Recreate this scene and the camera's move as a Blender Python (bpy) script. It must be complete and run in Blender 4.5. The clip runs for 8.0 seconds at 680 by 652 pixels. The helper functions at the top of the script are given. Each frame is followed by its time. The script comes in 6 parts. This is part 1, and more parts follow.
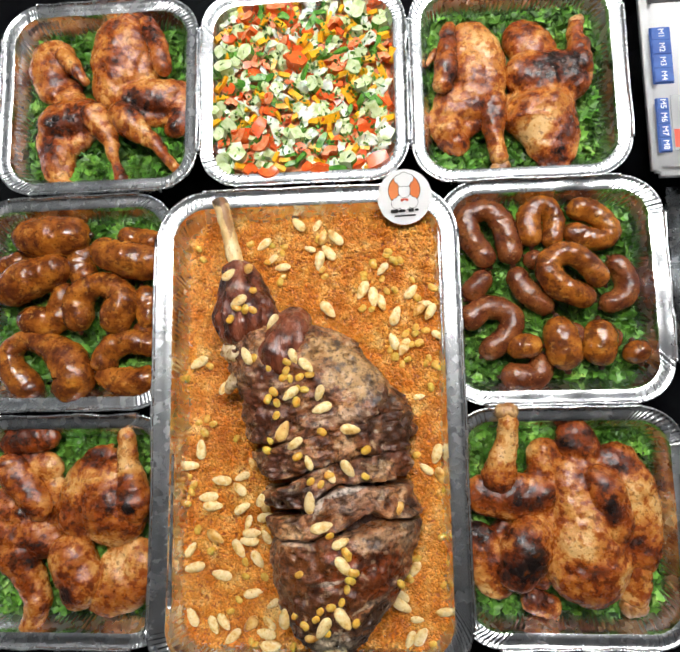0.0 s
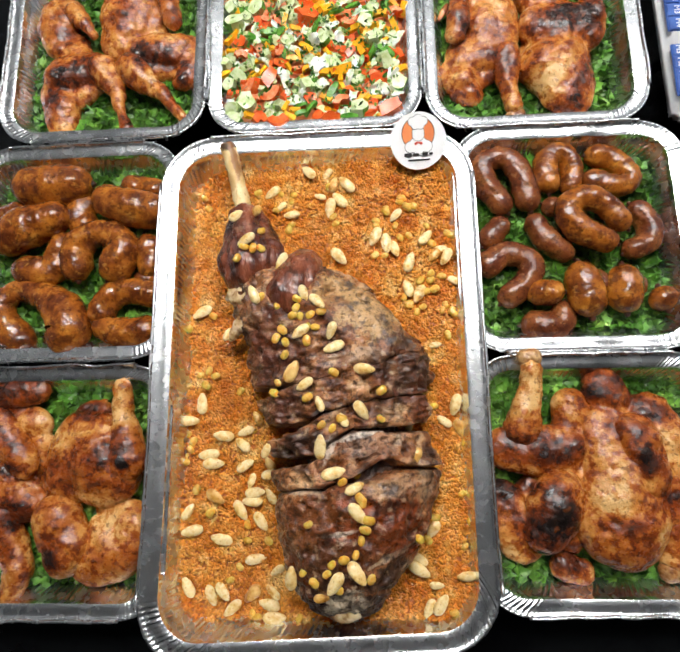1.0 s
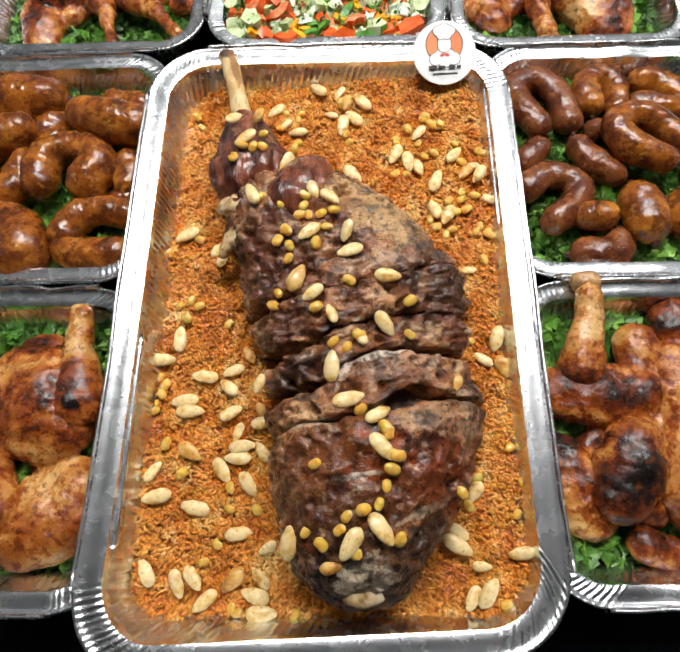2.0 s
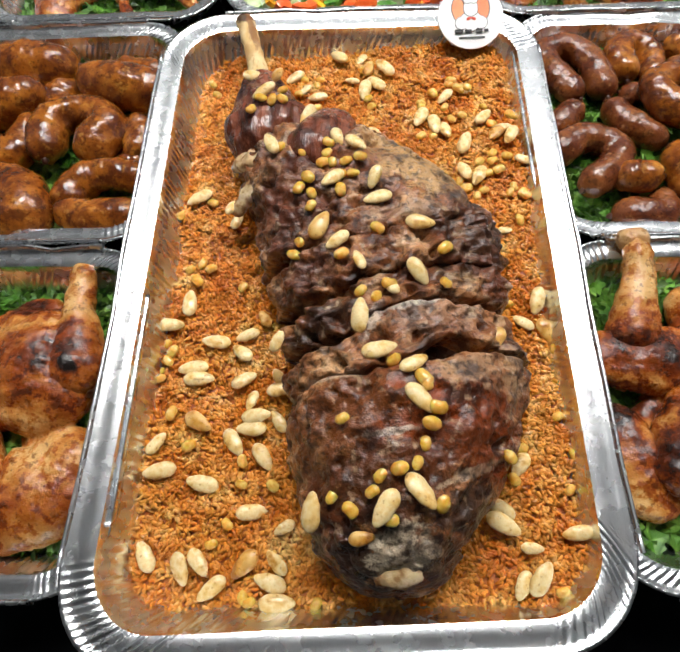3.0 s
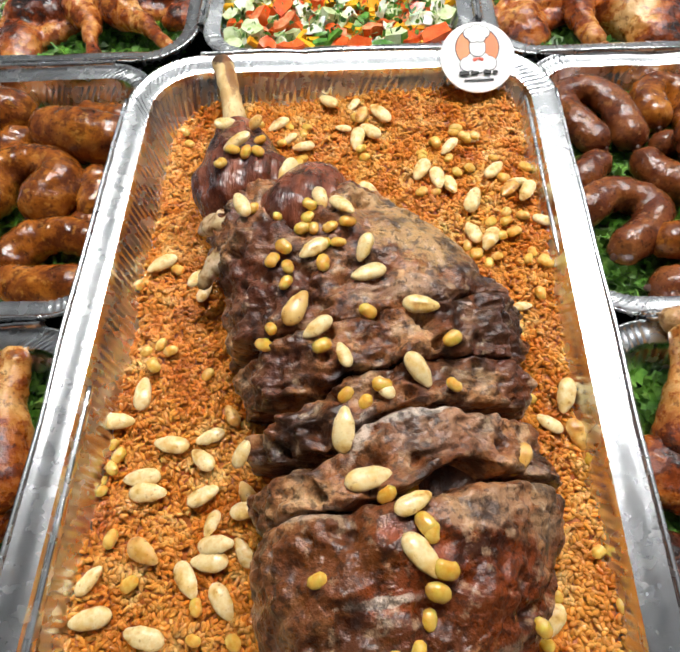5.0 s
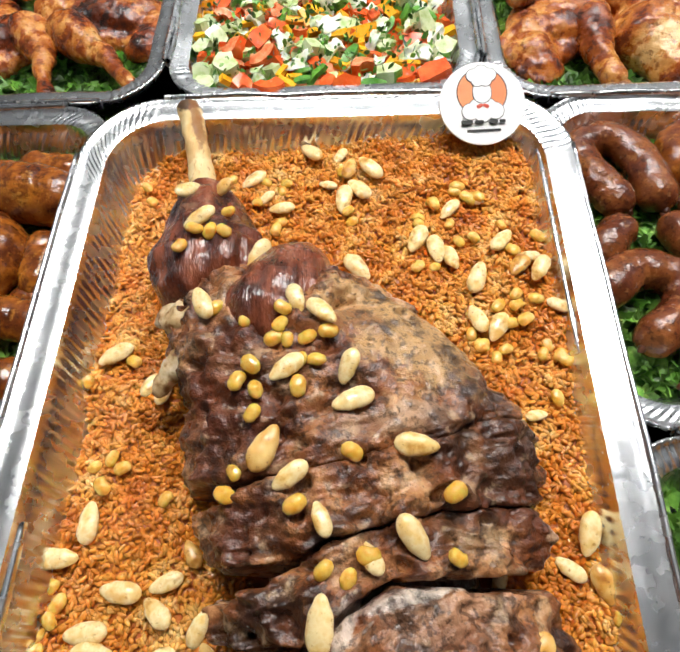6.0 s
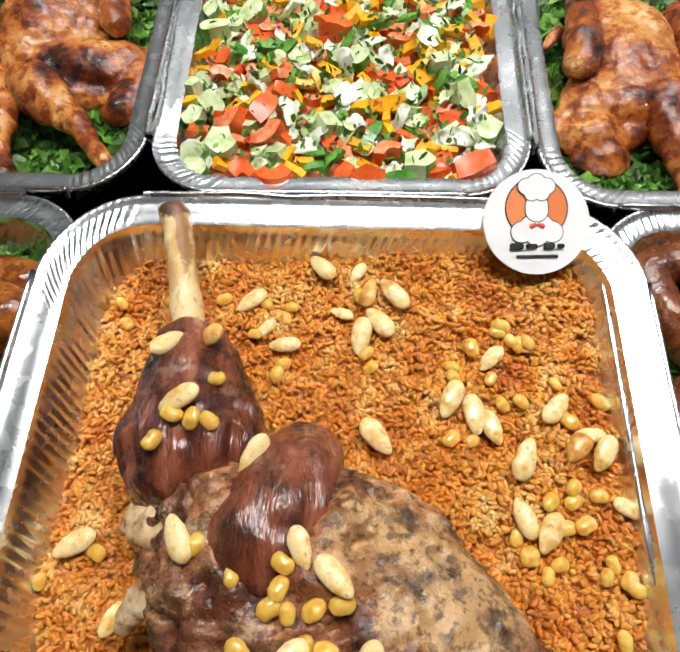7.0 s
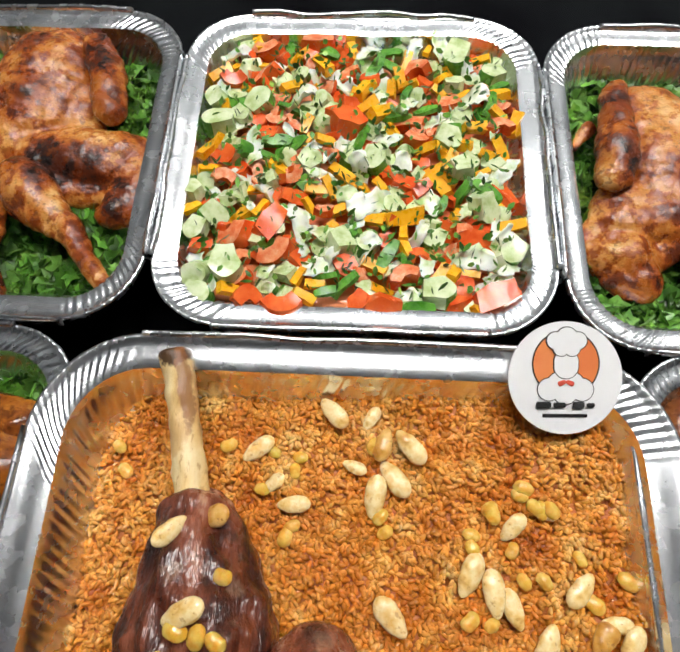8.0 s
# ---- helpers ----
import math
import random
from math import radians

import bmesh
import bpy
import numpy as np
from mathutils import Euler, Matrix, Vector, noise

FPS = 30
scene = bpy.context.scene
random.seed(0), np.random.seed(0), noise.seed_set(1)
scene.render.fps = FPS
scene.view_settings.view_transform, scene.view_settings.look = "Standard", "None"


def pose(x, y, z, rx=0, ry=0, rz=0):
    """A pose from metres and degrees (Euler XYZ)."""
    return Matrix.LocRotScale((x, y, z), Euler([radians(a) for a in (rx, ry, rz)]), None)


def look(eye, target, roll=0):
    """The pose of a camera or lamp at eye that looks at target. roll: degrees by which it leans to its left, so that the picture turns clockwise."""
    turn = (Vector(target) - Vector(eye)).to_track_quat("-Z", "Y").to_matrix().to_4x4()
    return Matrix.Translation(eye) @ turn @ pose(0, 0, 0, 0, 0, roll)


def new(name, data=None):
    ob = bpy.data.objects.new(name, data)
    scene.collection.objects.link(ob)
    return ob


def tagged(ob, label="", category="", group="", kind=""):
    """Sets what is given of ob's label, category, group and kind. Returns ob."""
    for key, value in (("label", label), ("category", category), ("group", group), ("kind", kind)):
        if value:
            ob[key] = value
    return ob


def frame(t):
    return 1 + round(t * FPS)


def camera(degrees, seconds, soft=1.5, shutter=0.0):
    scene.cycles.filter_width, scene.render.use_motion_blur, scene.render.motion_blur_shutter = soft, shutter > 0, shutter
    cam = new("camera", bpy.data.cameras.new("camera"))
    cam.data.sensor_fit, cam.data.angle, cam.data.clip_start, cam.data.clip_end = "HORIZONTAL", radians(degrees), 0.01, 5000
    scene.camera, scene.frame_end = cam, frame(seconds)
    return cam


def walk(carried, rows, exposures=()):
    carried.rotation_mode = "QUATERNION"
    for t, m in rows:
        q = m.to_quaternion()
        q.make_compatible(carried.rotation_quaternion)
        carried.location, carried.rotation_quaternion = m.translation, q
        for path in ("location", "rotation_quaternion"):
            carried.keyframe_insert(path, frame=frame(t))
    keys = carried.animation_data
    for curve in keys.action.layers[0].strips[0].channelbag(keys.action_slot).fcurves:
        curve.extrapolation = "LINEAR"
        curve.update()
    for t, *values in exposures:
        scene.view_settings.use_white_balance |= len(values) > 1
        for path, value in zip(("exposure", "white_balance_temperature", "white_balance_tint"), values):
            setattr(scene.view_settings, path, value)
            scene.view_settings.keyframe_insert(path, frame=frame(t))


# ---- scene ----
from mathutils.bvhtree import BVHTree

cam = camera(64.3, 8.0, soft=1.9)
PATH = [
    (0, (0.0775, 0.0002, 0.6403), (0.0095, 0.1108, -0.3513), -32.80),
    (0.5, (0.0657, -0.0382, 0.6069), (0.0057, 0.0874, -0.3834), -26.75),
    (1, (0.0567, -0.0986, 0.5958), (-0.0018, 0.0936, -0.3838), -18.03),
    (1.5, (0.0418, -0.1511, 0.534), (0.0042, 0.1163, -0.4288), -8.84),
    (2, (0.0249, -0.2084, 0.4623), (-0.0039, 0.1246, -0.4802), -5.21),
    (2.2, (0.0208, -0.229, 0.4504), (-0.0062, 0.1089, -0.4904), -5.43),
    (3.3, (0.0056, -0.2505, 0.3938), (-0.0353, 0.1728, -0.5112), -5.34),
    (3.5, (0.0053, -0.2448, 0.3905), (-0.0381, 0.1854, -0.5112), -5.64),
    (4, (0.0043, -0.2323, 0.3793), (-0.0377, 0.2105, -0.5163), -5.35),
    (4.2, (0.0066, -0.2272, 0.3725), (-0.0328, 0.2219, -0.5201), -4.95),
    (5.3, (0.0188, -0.1622, 0.3539), (-0.0232, 0.2927, -0.5356), -5.16),
    (5.5, (0.0168, -0.1468, 0.3556), (-0.0226, 0.3052, -0.5356), -5.06),
    (6, (0.0245, -0.0989, 0.3375), (-0.0117, 0.3384, -0.5611), -4.88),
    (6.5, (0.0193, -0.0297, 0.3325), (-0.0062, 0.3864, -0.5765), -2.61),
    (7, (0.0127, 0.0284, 0.3224), (-0.0202, 0.4194, -0.5974), -3.07),
    (7.5, (0.0108, 0.0918, 0.3306), (-0.0196, 0.4608, -0.5984), -3.07),
    (8, (0.0004, 0.128, 0.34), (-0.0262, 0.4693, -0.5996), -1.98),
]
walk(cam, [(t, look(eye, target, roll)) for t, eye, target, roll in PATH],
     exposures=[(0.0, -0.08), (3.5, 0.0), (5.5, 0.07), (6.5, 0.02), (7.0, -0.08), (8.0, -0.32)])


# ---- light: a closed white kitchen with two ceiling panels, its unseen south wall darkened to cut fill ----
ROOM_W, ROOM_D, CEIL, FLOOR = 2.6, 2.6, 1.70, -0.90
PANELS = [(-0.06, 0.74, 0.72, 0.42, 33.5), (0.78, 0.90, 0.50, 0.44, 27.0)]
world = bpy.data.worlds.new("room_air")
scene.world = world
world.use_nodes = True
world.node_tree.nodes["Background"].inputs[0].default_value = (0.75, 0.85, 1.0, 1)
world.node_tree.nodes["Background"].inputs[1].default_value = 0.2


# ---- materials ----
def nodes_of(name):
    m = bpy.data.materials.new(name)
    m.use_nodes = True
    n, l = m.node_tree.nodes, m.node_tree.links
    return m, n, l, n["Principled BSDF"]


def ramp(n, stops):
    r = n.new("ShaderNodeValToRGB")
    e = r.color_ramp.elements
    while len(e) < len(stops):
        e.new(0.5)
    for q, (at, c) in zip(e, stops):
        q.position, q.color = at, (*c, 1)
    return r


def noise_tex(n, l, vec, scale, detail=3.0, rough=0.55, stretch=None):
    t = n.new("ShaderNodeTexNoise")
    t.inputs["Scale"].default_value, t.inputs["Detail"].default_value, t.inputs["Roughness"].default_value = scale, detail, rough
    if stretch:
        mp = n.new("ShaderNodeMapping")
        mp.inputs["Scale"].default_value = stretch
        l.new(vec, mp.inputs[0])
        vec = mp.outputs[0]
    l.new(vec, t.inputs["Vector"])
    return t.outputs["Fac"]


def place_vec(n, l, world_space, vary):
    if world_space:
        return n.new("ShaderNodeNewGeometry").outputs["Position"]
    v = n.new("ShaderNodeTexCoord").outputs["Object"]
    if vary:
        a = n.new("ShaderNodeVectorMath")
        a.operation = "ADD"
        r = n.new("ShaderNodeObjectInfo").outputs["Random"]
        m = n.new("ShaderNodeMath")
        m.operation = "MULTIPLY"
        m.inputs[1].default_value = 7.0
        l.new(r, m.inputs[0])
        l.new(v, a.inputs[0])
        l.new(m.outputs[0], a.inputs[1])
        v = a.outputs[0]
    return v


def math_node(n, l, op, a, b, c=None):
    m = n.new("ShaderNodeMath")
    m.operation = op
    for i, v in enumerate((a, b, c)):
        if v is None:
            continue
        if isinstance(v, (int, float)):
            m.inputs[i].default_value = v
        else:
            l.new(v, m.inputs[i])
    return m.outputs[0]


def mix_col(n, l, fac, a, b, blend="MIX"):
    m = n.new("ShaderNodeMix")
    m.data_type, m.blend_type = "RGBA", blend
    for i, v in ((0, fac), (6, a), (7, b)):
        if isinstance(v, (int, float)):
            m.inputs[i].default_value = v
        elif isinstance(v, tuple):
            m.inputs[i].default_value = (*v, 1)
        else:
            l.new(v, m.inputs[i])
    return m.outputs[2]


def spread(n, l, fac):
    """Stretches a noise to the full range."""
    m = n.new("ShaderNodeMapRange")
    m.inputs[1].default_value, m.inputs[2].default_value = 0.30, 0.70
    l.new(fac, m.inputs[0])
    return m.outputs[0]


def surface(name, stops, scale=60.0, detail=4.0, fine=(), fine_scale=300.0, fine_fac=0.5, rough=(0.35, 0.6), metal=0.0,
            bump=0.0, bump_scale=250.0, bump2=0.0, bump2_scale=60.0, spots=(), vary=True, world_space=False, stretch=None,
            coat=0.0, sss=0.0, island=0.0, ior=1.45, flecks=()):
    """A procedural surface: a broad ramp of colours, fine flecks over it, patches of their own place, roughness and relief."""
    m, n, l, b = nodes_of(name)
    v = place_vec(n, l, world_space, vary)
    f = spread(n, l, noise_tex(n, l, v, scale, detail, 0.6, stretch))
    r = ramp(n, stops)
    l.new(f, r.inputs[0])
    col = r.outputs[0]
    if fine:
        ff = spread(n, l, noise_tex(n, l, v, fine_scale, 3.0, 0.6, stretch))
        fr = ramp(n, fine)
        l.new(ff, fr.inputs[0])
        col = mix_col(n, l, fine_fac, col, fr.outputs[0], "MULTIPLY")
    if spots:
        pos = n.new("ShaderNodeNewGeometry").outputs["Position"]
        wob = noise_tex(n, l, pos, 75.0, 8.0, 0.74)
        for x, y, rx, ry, turn, c, strength in spots:
            mp = n.new("ShaderNodeMapping")
            mp.vector_type = "TEXTURE"
            mp.inputs["Location"].default_value = (x, y, 0)
            mp.inputs["Rotation"].default_value = (0, 0, radians(turn))
            mp.inputs["Scale"].default_value = (rx, ry, 1000.0)
            l.new(pos, mp.inputs[0])
            ln = n.new("ShaderNodeVectorMath")
            ln.operation = "LENGTH"
            l.new(mp.outputs[0], ln.inputs[0])
            d = math_node(n, l, "MULTIPLY_ADD", wob, 2.6, -1.3)
            d = math_node(n, l, "ADD", d, ln.outputs["Value"])
            mr = n.new("ShaderNodeMapRange")
            mr.interpolation_type = "SMOOTHSTEP"
            mr.inputs[1].default_value, mr.inputs[2].default_value = 1.10, 0.78
            mr.inputs[3].default_value, mr.inputs[4].default_value = 0.0, strength
            l.new(d, mr.inputs[0])
            col = mix_col(n, l, mr.outputs[0], col, c)
    for c, sc, low, high, strength in flecks:
        mr = n.new("ShaderNodeMapRange")
        mr.inputs[1].default_value, mr.inputs[2].default_value = low, high
        mr.inputs[3].default_value, mr.inputs[4].default_value = 0.0, strength
        l.new(noise_tex(n, l, v, sc, 5.0, 0.62), mr.inputs[0])
        col = mix_col(n, l, mr.outputs[0], col, c)
    if island:
        g = n.new("ShaderNodeNewGeometry").outputs["Random Per Island"]
        h = n.new("ShaderNodeHueSaturation")
        l.new(math_node(n, l, "MULTIPLY_ADD", g, island, 1 - island * 0.5), h.inputs["Value"])
        l.new(col, h.inputs["Color"])
        col = h.outputs[0]
    l.new(col, b.inputs["Base Color"])
    rr = n.new("ShaderNodeMapRange")
    rr.inputs[3].default_value, rr.inputs[4].default_value = rough
    l.new(spread(n, l, noise_tex(n, l, v, scale * 2.3, 3.0)), rr.inputs[0])
    l.new(rr.outputs[0], b.inputs["Roughness"])
    b.inputs["Metallic"].default_value = metal
    b.inputs["IOR"].default_value = ior
    b.inputs["Coat Weight"].default_value = coat
    b.inputs["Coat Roughness"].default_value = 0.12
    if sss:
        b.inputs["Subsurface Weight"].default_value = sss
        b.inputs["Subsurface Radius"].default_value = (0.004, 0.002, 0.001)
        b.inputs["Subsurface Scale"].default_value = 1.0
    nrm = None
    for amount, sc in ((bump2, bump2_scale), (bump, bump_scale)):
        if amount:
            bp = n.new("ShaderNodeBump")
            bp.inputs["Distance"].default_value = amount
            bp.inputs["Strength"].default_value = 1.0
            l.new(noise_tex(n, l, v, sc, 3.0, 0.6, stretch), bp.inputs["Height"])
            if nrm:
                l.new(nrm, bp.inputs["Normal"])
            nrm = bp.outputs[0]
            if coat and sc == bump2_scale:
                l.new(nrm, b.inputs["Coat Normal"])
    if nrm:
        l.new(nrm, b.inputs["Normal"])
    return m


def glow(name, colour, strength):
    m, n, l, b = nodes_of(name)
    b.inputs["Base Color"].default_value = (0.8, 0.8, 0.8, 1)
    b.inputs["Emission Color"].default_value = (*colour, 1)
    b.inputs["Emission Strength"].default_value = strength
    return m


FOIL = surface("foil", [(0.3, (0.72, 0.745, 0.77)), (0.7, (0.82, 0.84, 0.86))], 40, rough=(0.23, 0.30), metal=1.0,
               bump=0.00003, bump_scale=150, bump2=0.00020, bump2_scale=45)
TABLE = surface("black_glass", [(0.3, (0.003, 0.003, 0.004)), (0.7, (0.007, 0.008, 0.009))], 12, rough=(0.05, 0.10), vary=False, ior=1.1)
PAINT = surface("wall_paint", [(0.3, (0.19, 0.20, 0.208)), (0.7, (0.225, 0.235, 0.243))], 3, rough=(0.6, 0.8), bump=0.0003, bump_scale=200, vary=False)
# For the unseen south wall: dark only to hold back fill from that side.
FILL_CUT_PAINT = surface("fill_cut_paint", [(0.3, (0.040, 0.041, 0.043)), (0.7, (0.055, 0.056, 0.058))], 3, rough=(0.6, 0.8), bump=0.0003, bump_scale=200, vary=False)
CEILING = surface("ceiling_paint", [(0.3, (0.66, 0.68, 0.71)), (0.7, (0.72, 0.74, 0.77))], 3, rough=(0.7, 0.85), vary=False)
TILE_FLOOR = surface("floor_tile", [(0.3, (0.30, 0.29, 0.28)), (0.7, (0.38, 0.37, 0.35))], 5, rough=(0.3, 0.5), vary=False)
RICE = surface("rice_brown", [(0.0, (0.50, 0.130, 0.012)), (0.3, (0.69, 0.222, 0.024)), (0.65, (0.80, 0.330, 0.055)), (1.0, (0.91, 0.53, 0.17))], 42, island=0.4,
               rough=(0.10, 0.22), vary=False, coat=0.35, sss=0.3)
# Darker than the grains, so the shade in their gaps is in the colour.
RICE_BED_SHADED = surface("rice_bed", [(0.1, (0.38, 0.095, 0.008)), (0.9, (0.56, 0.17, 0.018))], 120, rough=(0.3, 0.5), bump=0.001, bump_scale=350, vary=False)
ALMOND = surface("almond", [(0.0, (0.60, 0.29, 0.055)), (0.25, (0.82, 0.54, 0.18)), (0.6, (0.91, 0.72, 0.37)), (1.0, (0.78, 0.46, 0.13))], 2.0, detail=3,
                 fine=[(0.03, (0.50, 0.27, 0.09)), (0.2, (1, 1, 1))], fine_scale=7, fine_fac=0.55, rough=(0.20, 0.34), coat=0.25)
ALMOND_TOASTED = surface("almond_toasted", [(0.0, (0.42, 0.15, 0.02)), (0.4, (0.68, 0.34, 0.065)), (1.0, (0.86, 0.60, 0.22))], 1.8, detail=2,
                         fine=[(0.02, (0.40, 0.18, 0.06)), (0.22, (1, 1, 1))], fine_scale=7, fine_fac=0.7, rough=(0.22, 0.36), coat=0.2)
RAISIN = surface("golden_raisin", [(0.1, (0.84, 0.43, 0.045)), (0.9, (0.96, 0.64, 0.14))], 2.5, rough=(0.08, 0.16), coat=0.5, sss=0.5)
RAISIN.node_tree.nodes["Principled BSDF"].inputs["Transmission Weight"].default_value = 0.18
SAUSAGE = surface("sausage_skin", [(0.0, (0.042, 0.010, 0.003)), (0.25, (0.15, 0.034, 0.006)), (0.5, (0.29, 0.080, 0.010)), (0.8, (0.46, 0.155, 0.017)), (1.0, (0.60, 0.26, 0.035))], 42, detail=8,
                  flecks=[((0.090, 0.019, 0.006), 85, 0.51, 0.60, 0.75), ((0.66, 0.30, 0.05), 140, 0.58, 0.66, 0.4), ((0.030, 0.009, 0.004), 300, 0.57, 0.65, 0.6)], rough=(0.12, 0.24), bump=0.0004, bump_scale=330, bump2=0.0009, bump2_scale=130, coat=0.3)
SAUSAGE_RED = surface("sausage_skin_red", [(0.0, (0.045, 0.010, 0.005)), (0.3, (0.13, 0.030, 0.010)), (0.6, (0.23, 0.064, 0.017)), (1.0, (0.40, 0.150, 0.038))], 55, detail=8,
                      flecks=[((0.060, 0.013, 0.007), 110, 0.52, 0.62, 0.7), ((0.50, 0.22, 0.07), 160, 0.58, 0.66, 0.45), ((0.025, 0.008, 0.005), 330, 0.56, 0.64, 0.6)], rough=(0.14, 0.28), bump=0.0005, bump_scale=330, bump2=0.0010, bump2_scale=145, coat=0.22)
SAUSAGE_END = surface("sausage_end", [(0.0, (0.02, 0.006, 0.003)), (0.6, (0.07, 0.018, 0.006)), (1.0, (0.15, 0.045, 0.012))], 60, rough=(0.25, 0.45), bump=0.001, bump_scale=250)
PARSLEY = surface("parsley", [(0.0, (0.022, 0.075, 0.008)), (0.4, (0.066, 0.19, 0.020)), (0.75, (0.15, 0.33, 0.045)), (1.0, (0.34, 0.52, 0.11))], 60, island=1.2, rough=(0.30, 0.50), bump=0.0004, bump_scale=300, vary=False)
# Far darker than the leaves: paints the shade seen down between them.
PARSLEY_BED_SHADED = surface("parsley_bed", [(0.3, (0.004, 0.022, 0.003)), (0.7, (0.016, 0.070, 0.007))], 150, rough=(0.5, 0.7), bump=0.003, bump_scale=300, vary=False)
BONE = surface("bone", [(0.0, (0.50, 0.26, 0.08)), (0.4, (0.76, 0.52, 0.22)), (1.0, (0.85, 0.68, 0.38))], 30, fine=[(0.1, (0.50, 0.26, 0.10)), (0.25, (1, 1, 1))], fine_scale=130, rough=(0.25, 0.45), bump=0.0004, bump_scale=250,
               stretch=(3, 1, 1), world_space=True, spots=[(-0.0955, 0.212, 0.016, 0.010, 10, (0.055, 0.020, 0.009), 0.95), (-0.0860, 0.190, 0.0035, 0.026, 14, (0.26, 0.095, 0.028), 0.8), (-0.090, 0.165, 0.010, 0.010, 0, (0.60, 0.34, 0.12), 0.6)])
KNUCKLE = surface("browned_bone", [(0.0, (0.14, 0.040, 0.012)), (0.4, (0.40, 0.17, 0.05)), (1.0, (0.66, 0.42, 0.19))], 70, fine=[(0.2, (0.3, 0.15, 0.08)), (0.4, (1, 1, 1))], fine_scale=220, rough=(0.2, 0.4), bump=0.0006, bump_scale=220)
TOMATO = surface("tomato", [(0.1, (0.74, 0.075, 0.012)), (0.9, (0.86, 0.17, 0.035))], 2.2, rough=(0.12, 0.3))
TOMATO_FLESH = surface("tomato_flesh", [(0.1, (0.78, 0.15, 0.045)), (0.6, (0.84, 0.30, 0.13)), (1.0, (0.88, 0.48, 0.28))], 4.0, rough=(0.10, 0.24), bump=0.0010, bump_scale=9)
CUCUMBER = surface("cucumber", [(0.0, (0.38, 0.50, 0.17)), (0.35, (0.54, 0.65, 0.32)), (0.6, (0.64, 0.73, 0.43)), (1.0, (0.75, 0.81, 0.57))], 2.4, rough=(0.10, 0.24))
CUCUMBER_SKIN = surface("cucumber_skin", [(0.1, (0.05, 0.20, 0.02)), (0.9, (0.16, 0.42, 0.05))], 2.5, rough=(0.2, 0.4))
CARROT = surface("carrot", [(0.1, (0.90, 0.38, 0.008)), (0.9, (0.97, 0.54, 0.025))], 2.2, rough=(0.2, 0.4))
LETTUCE = surface("lettuce", [(0.0, (0.42, 0.60, 0.20)), (0.3, (0.70, 0.78, 0.48)), (0.6, (0.86, 0.88, 0.76))], 1.6, rough=(0.12, 0.26), sss=0.2)
STICKER_WHITE = surface("sticker_paper", [(0.3, (0.86, 0.86, 0.86)), (0.7, (0.90, 0.90, 0.90))], 10, rough=(0.25, 0.4))
ORANGE_INK = surface("orange_ink", [(0.3, (0.80, 0.22, 0.07)), (0.7, (0.85, 0.28, 0.10))], 30, rough=(0.3, 0.4))
BLACK_INK = surface("black_ink", [(0.3, (0.02, 0.02, 0.02)), (0.7, (0.04, 0.04, 0.04))], 30, rough=(0.3, 0.4))
RED_INK = surface("red_ink", [(0.3, (0.70, 0.10, 0.06)), (0.7, (0.78, 0.14, 0.08))], 30, rough=(0.3, 0.4))
PLASTIC = surface("white_plastic", [(0.3, (0.72, 0.73, 0.75)), (0.7, (0.80, 0.81, 0.82))], 12, rough=(0.35, 0.5), bump=0.0001, bump_scale=600)
GREY_PLASTIC = surface("grey_plastic", [(0.3, (0.30, 0.31, 0.32)), (0.7, (0.38, 0.39, 0.40))], 12, rough=(0.35, 0.5))
BLUE_KEY = surface("blue_key", [(0.3, (0.03, 0.09, 0.34)), (0.7, (0.05, 0.13, 0.42))], 40, rough=(0.3, 0.45))


# ---- building helpers ----
ORIGIN = {}


def from_arrays(name, verts, faces, smooth=True):
    me = bpy.data.meshes.new(name)
    me.from_pydata([tuple(v) for v in verts], [], faces)
    me.validate()
    if smooth:
        me.polygons.foreach_set("use_smooth", [True] * len(me.polygons))
    me.update()
    return me


def thing(name, at, label, category, group="", kind=""):
    ob = new(name)
    ob.location = at
    ob.empty_display_size = 0.02
    ORIGIN[ob] = Vector(at)
    return tagged(ob, label, category, group, kind)


def part(name, geo, material, parent, label="", smooth=True, kind=""):
    """One mesh under a thing or a part; geo is (verts, faces) in world metres."""
    verts, faces = geo
    o = ORIGIN[parent]
    ob = new(name, from_arrays(name, np.asarray(verts, float) - np.array(o), faces, smooth))
    ob.data.materials.append(material)
    ob.parent = parent
    ORIGIN[ob] = o
    return tagged(ob, label, kind=kind)


def solo(name, geo, material, at, label, category, group="", kind="", smooth=True):
    """A thing of one mesh; geo in world metres, origin at its base."""
    verts, faces = geo
    ob = new(name, from_arrays(name, np.asarray(verts, float) - np.array(at), faces, smooth))
    ob.data.materials.append(material)
    ob.location = at
    ORIGIN[ob] = Vector(at)
    return tagged(ob, label, category, group, kind)


def join(*geos):
    verts, faces, k = [], [], 0
    for v, f in geos:
        verts.append(np.asarray(v, float))
        faces += [tuple(i + k for i in q) for q in f]
        k += len(v)
    return np.concatenate(verts), faces


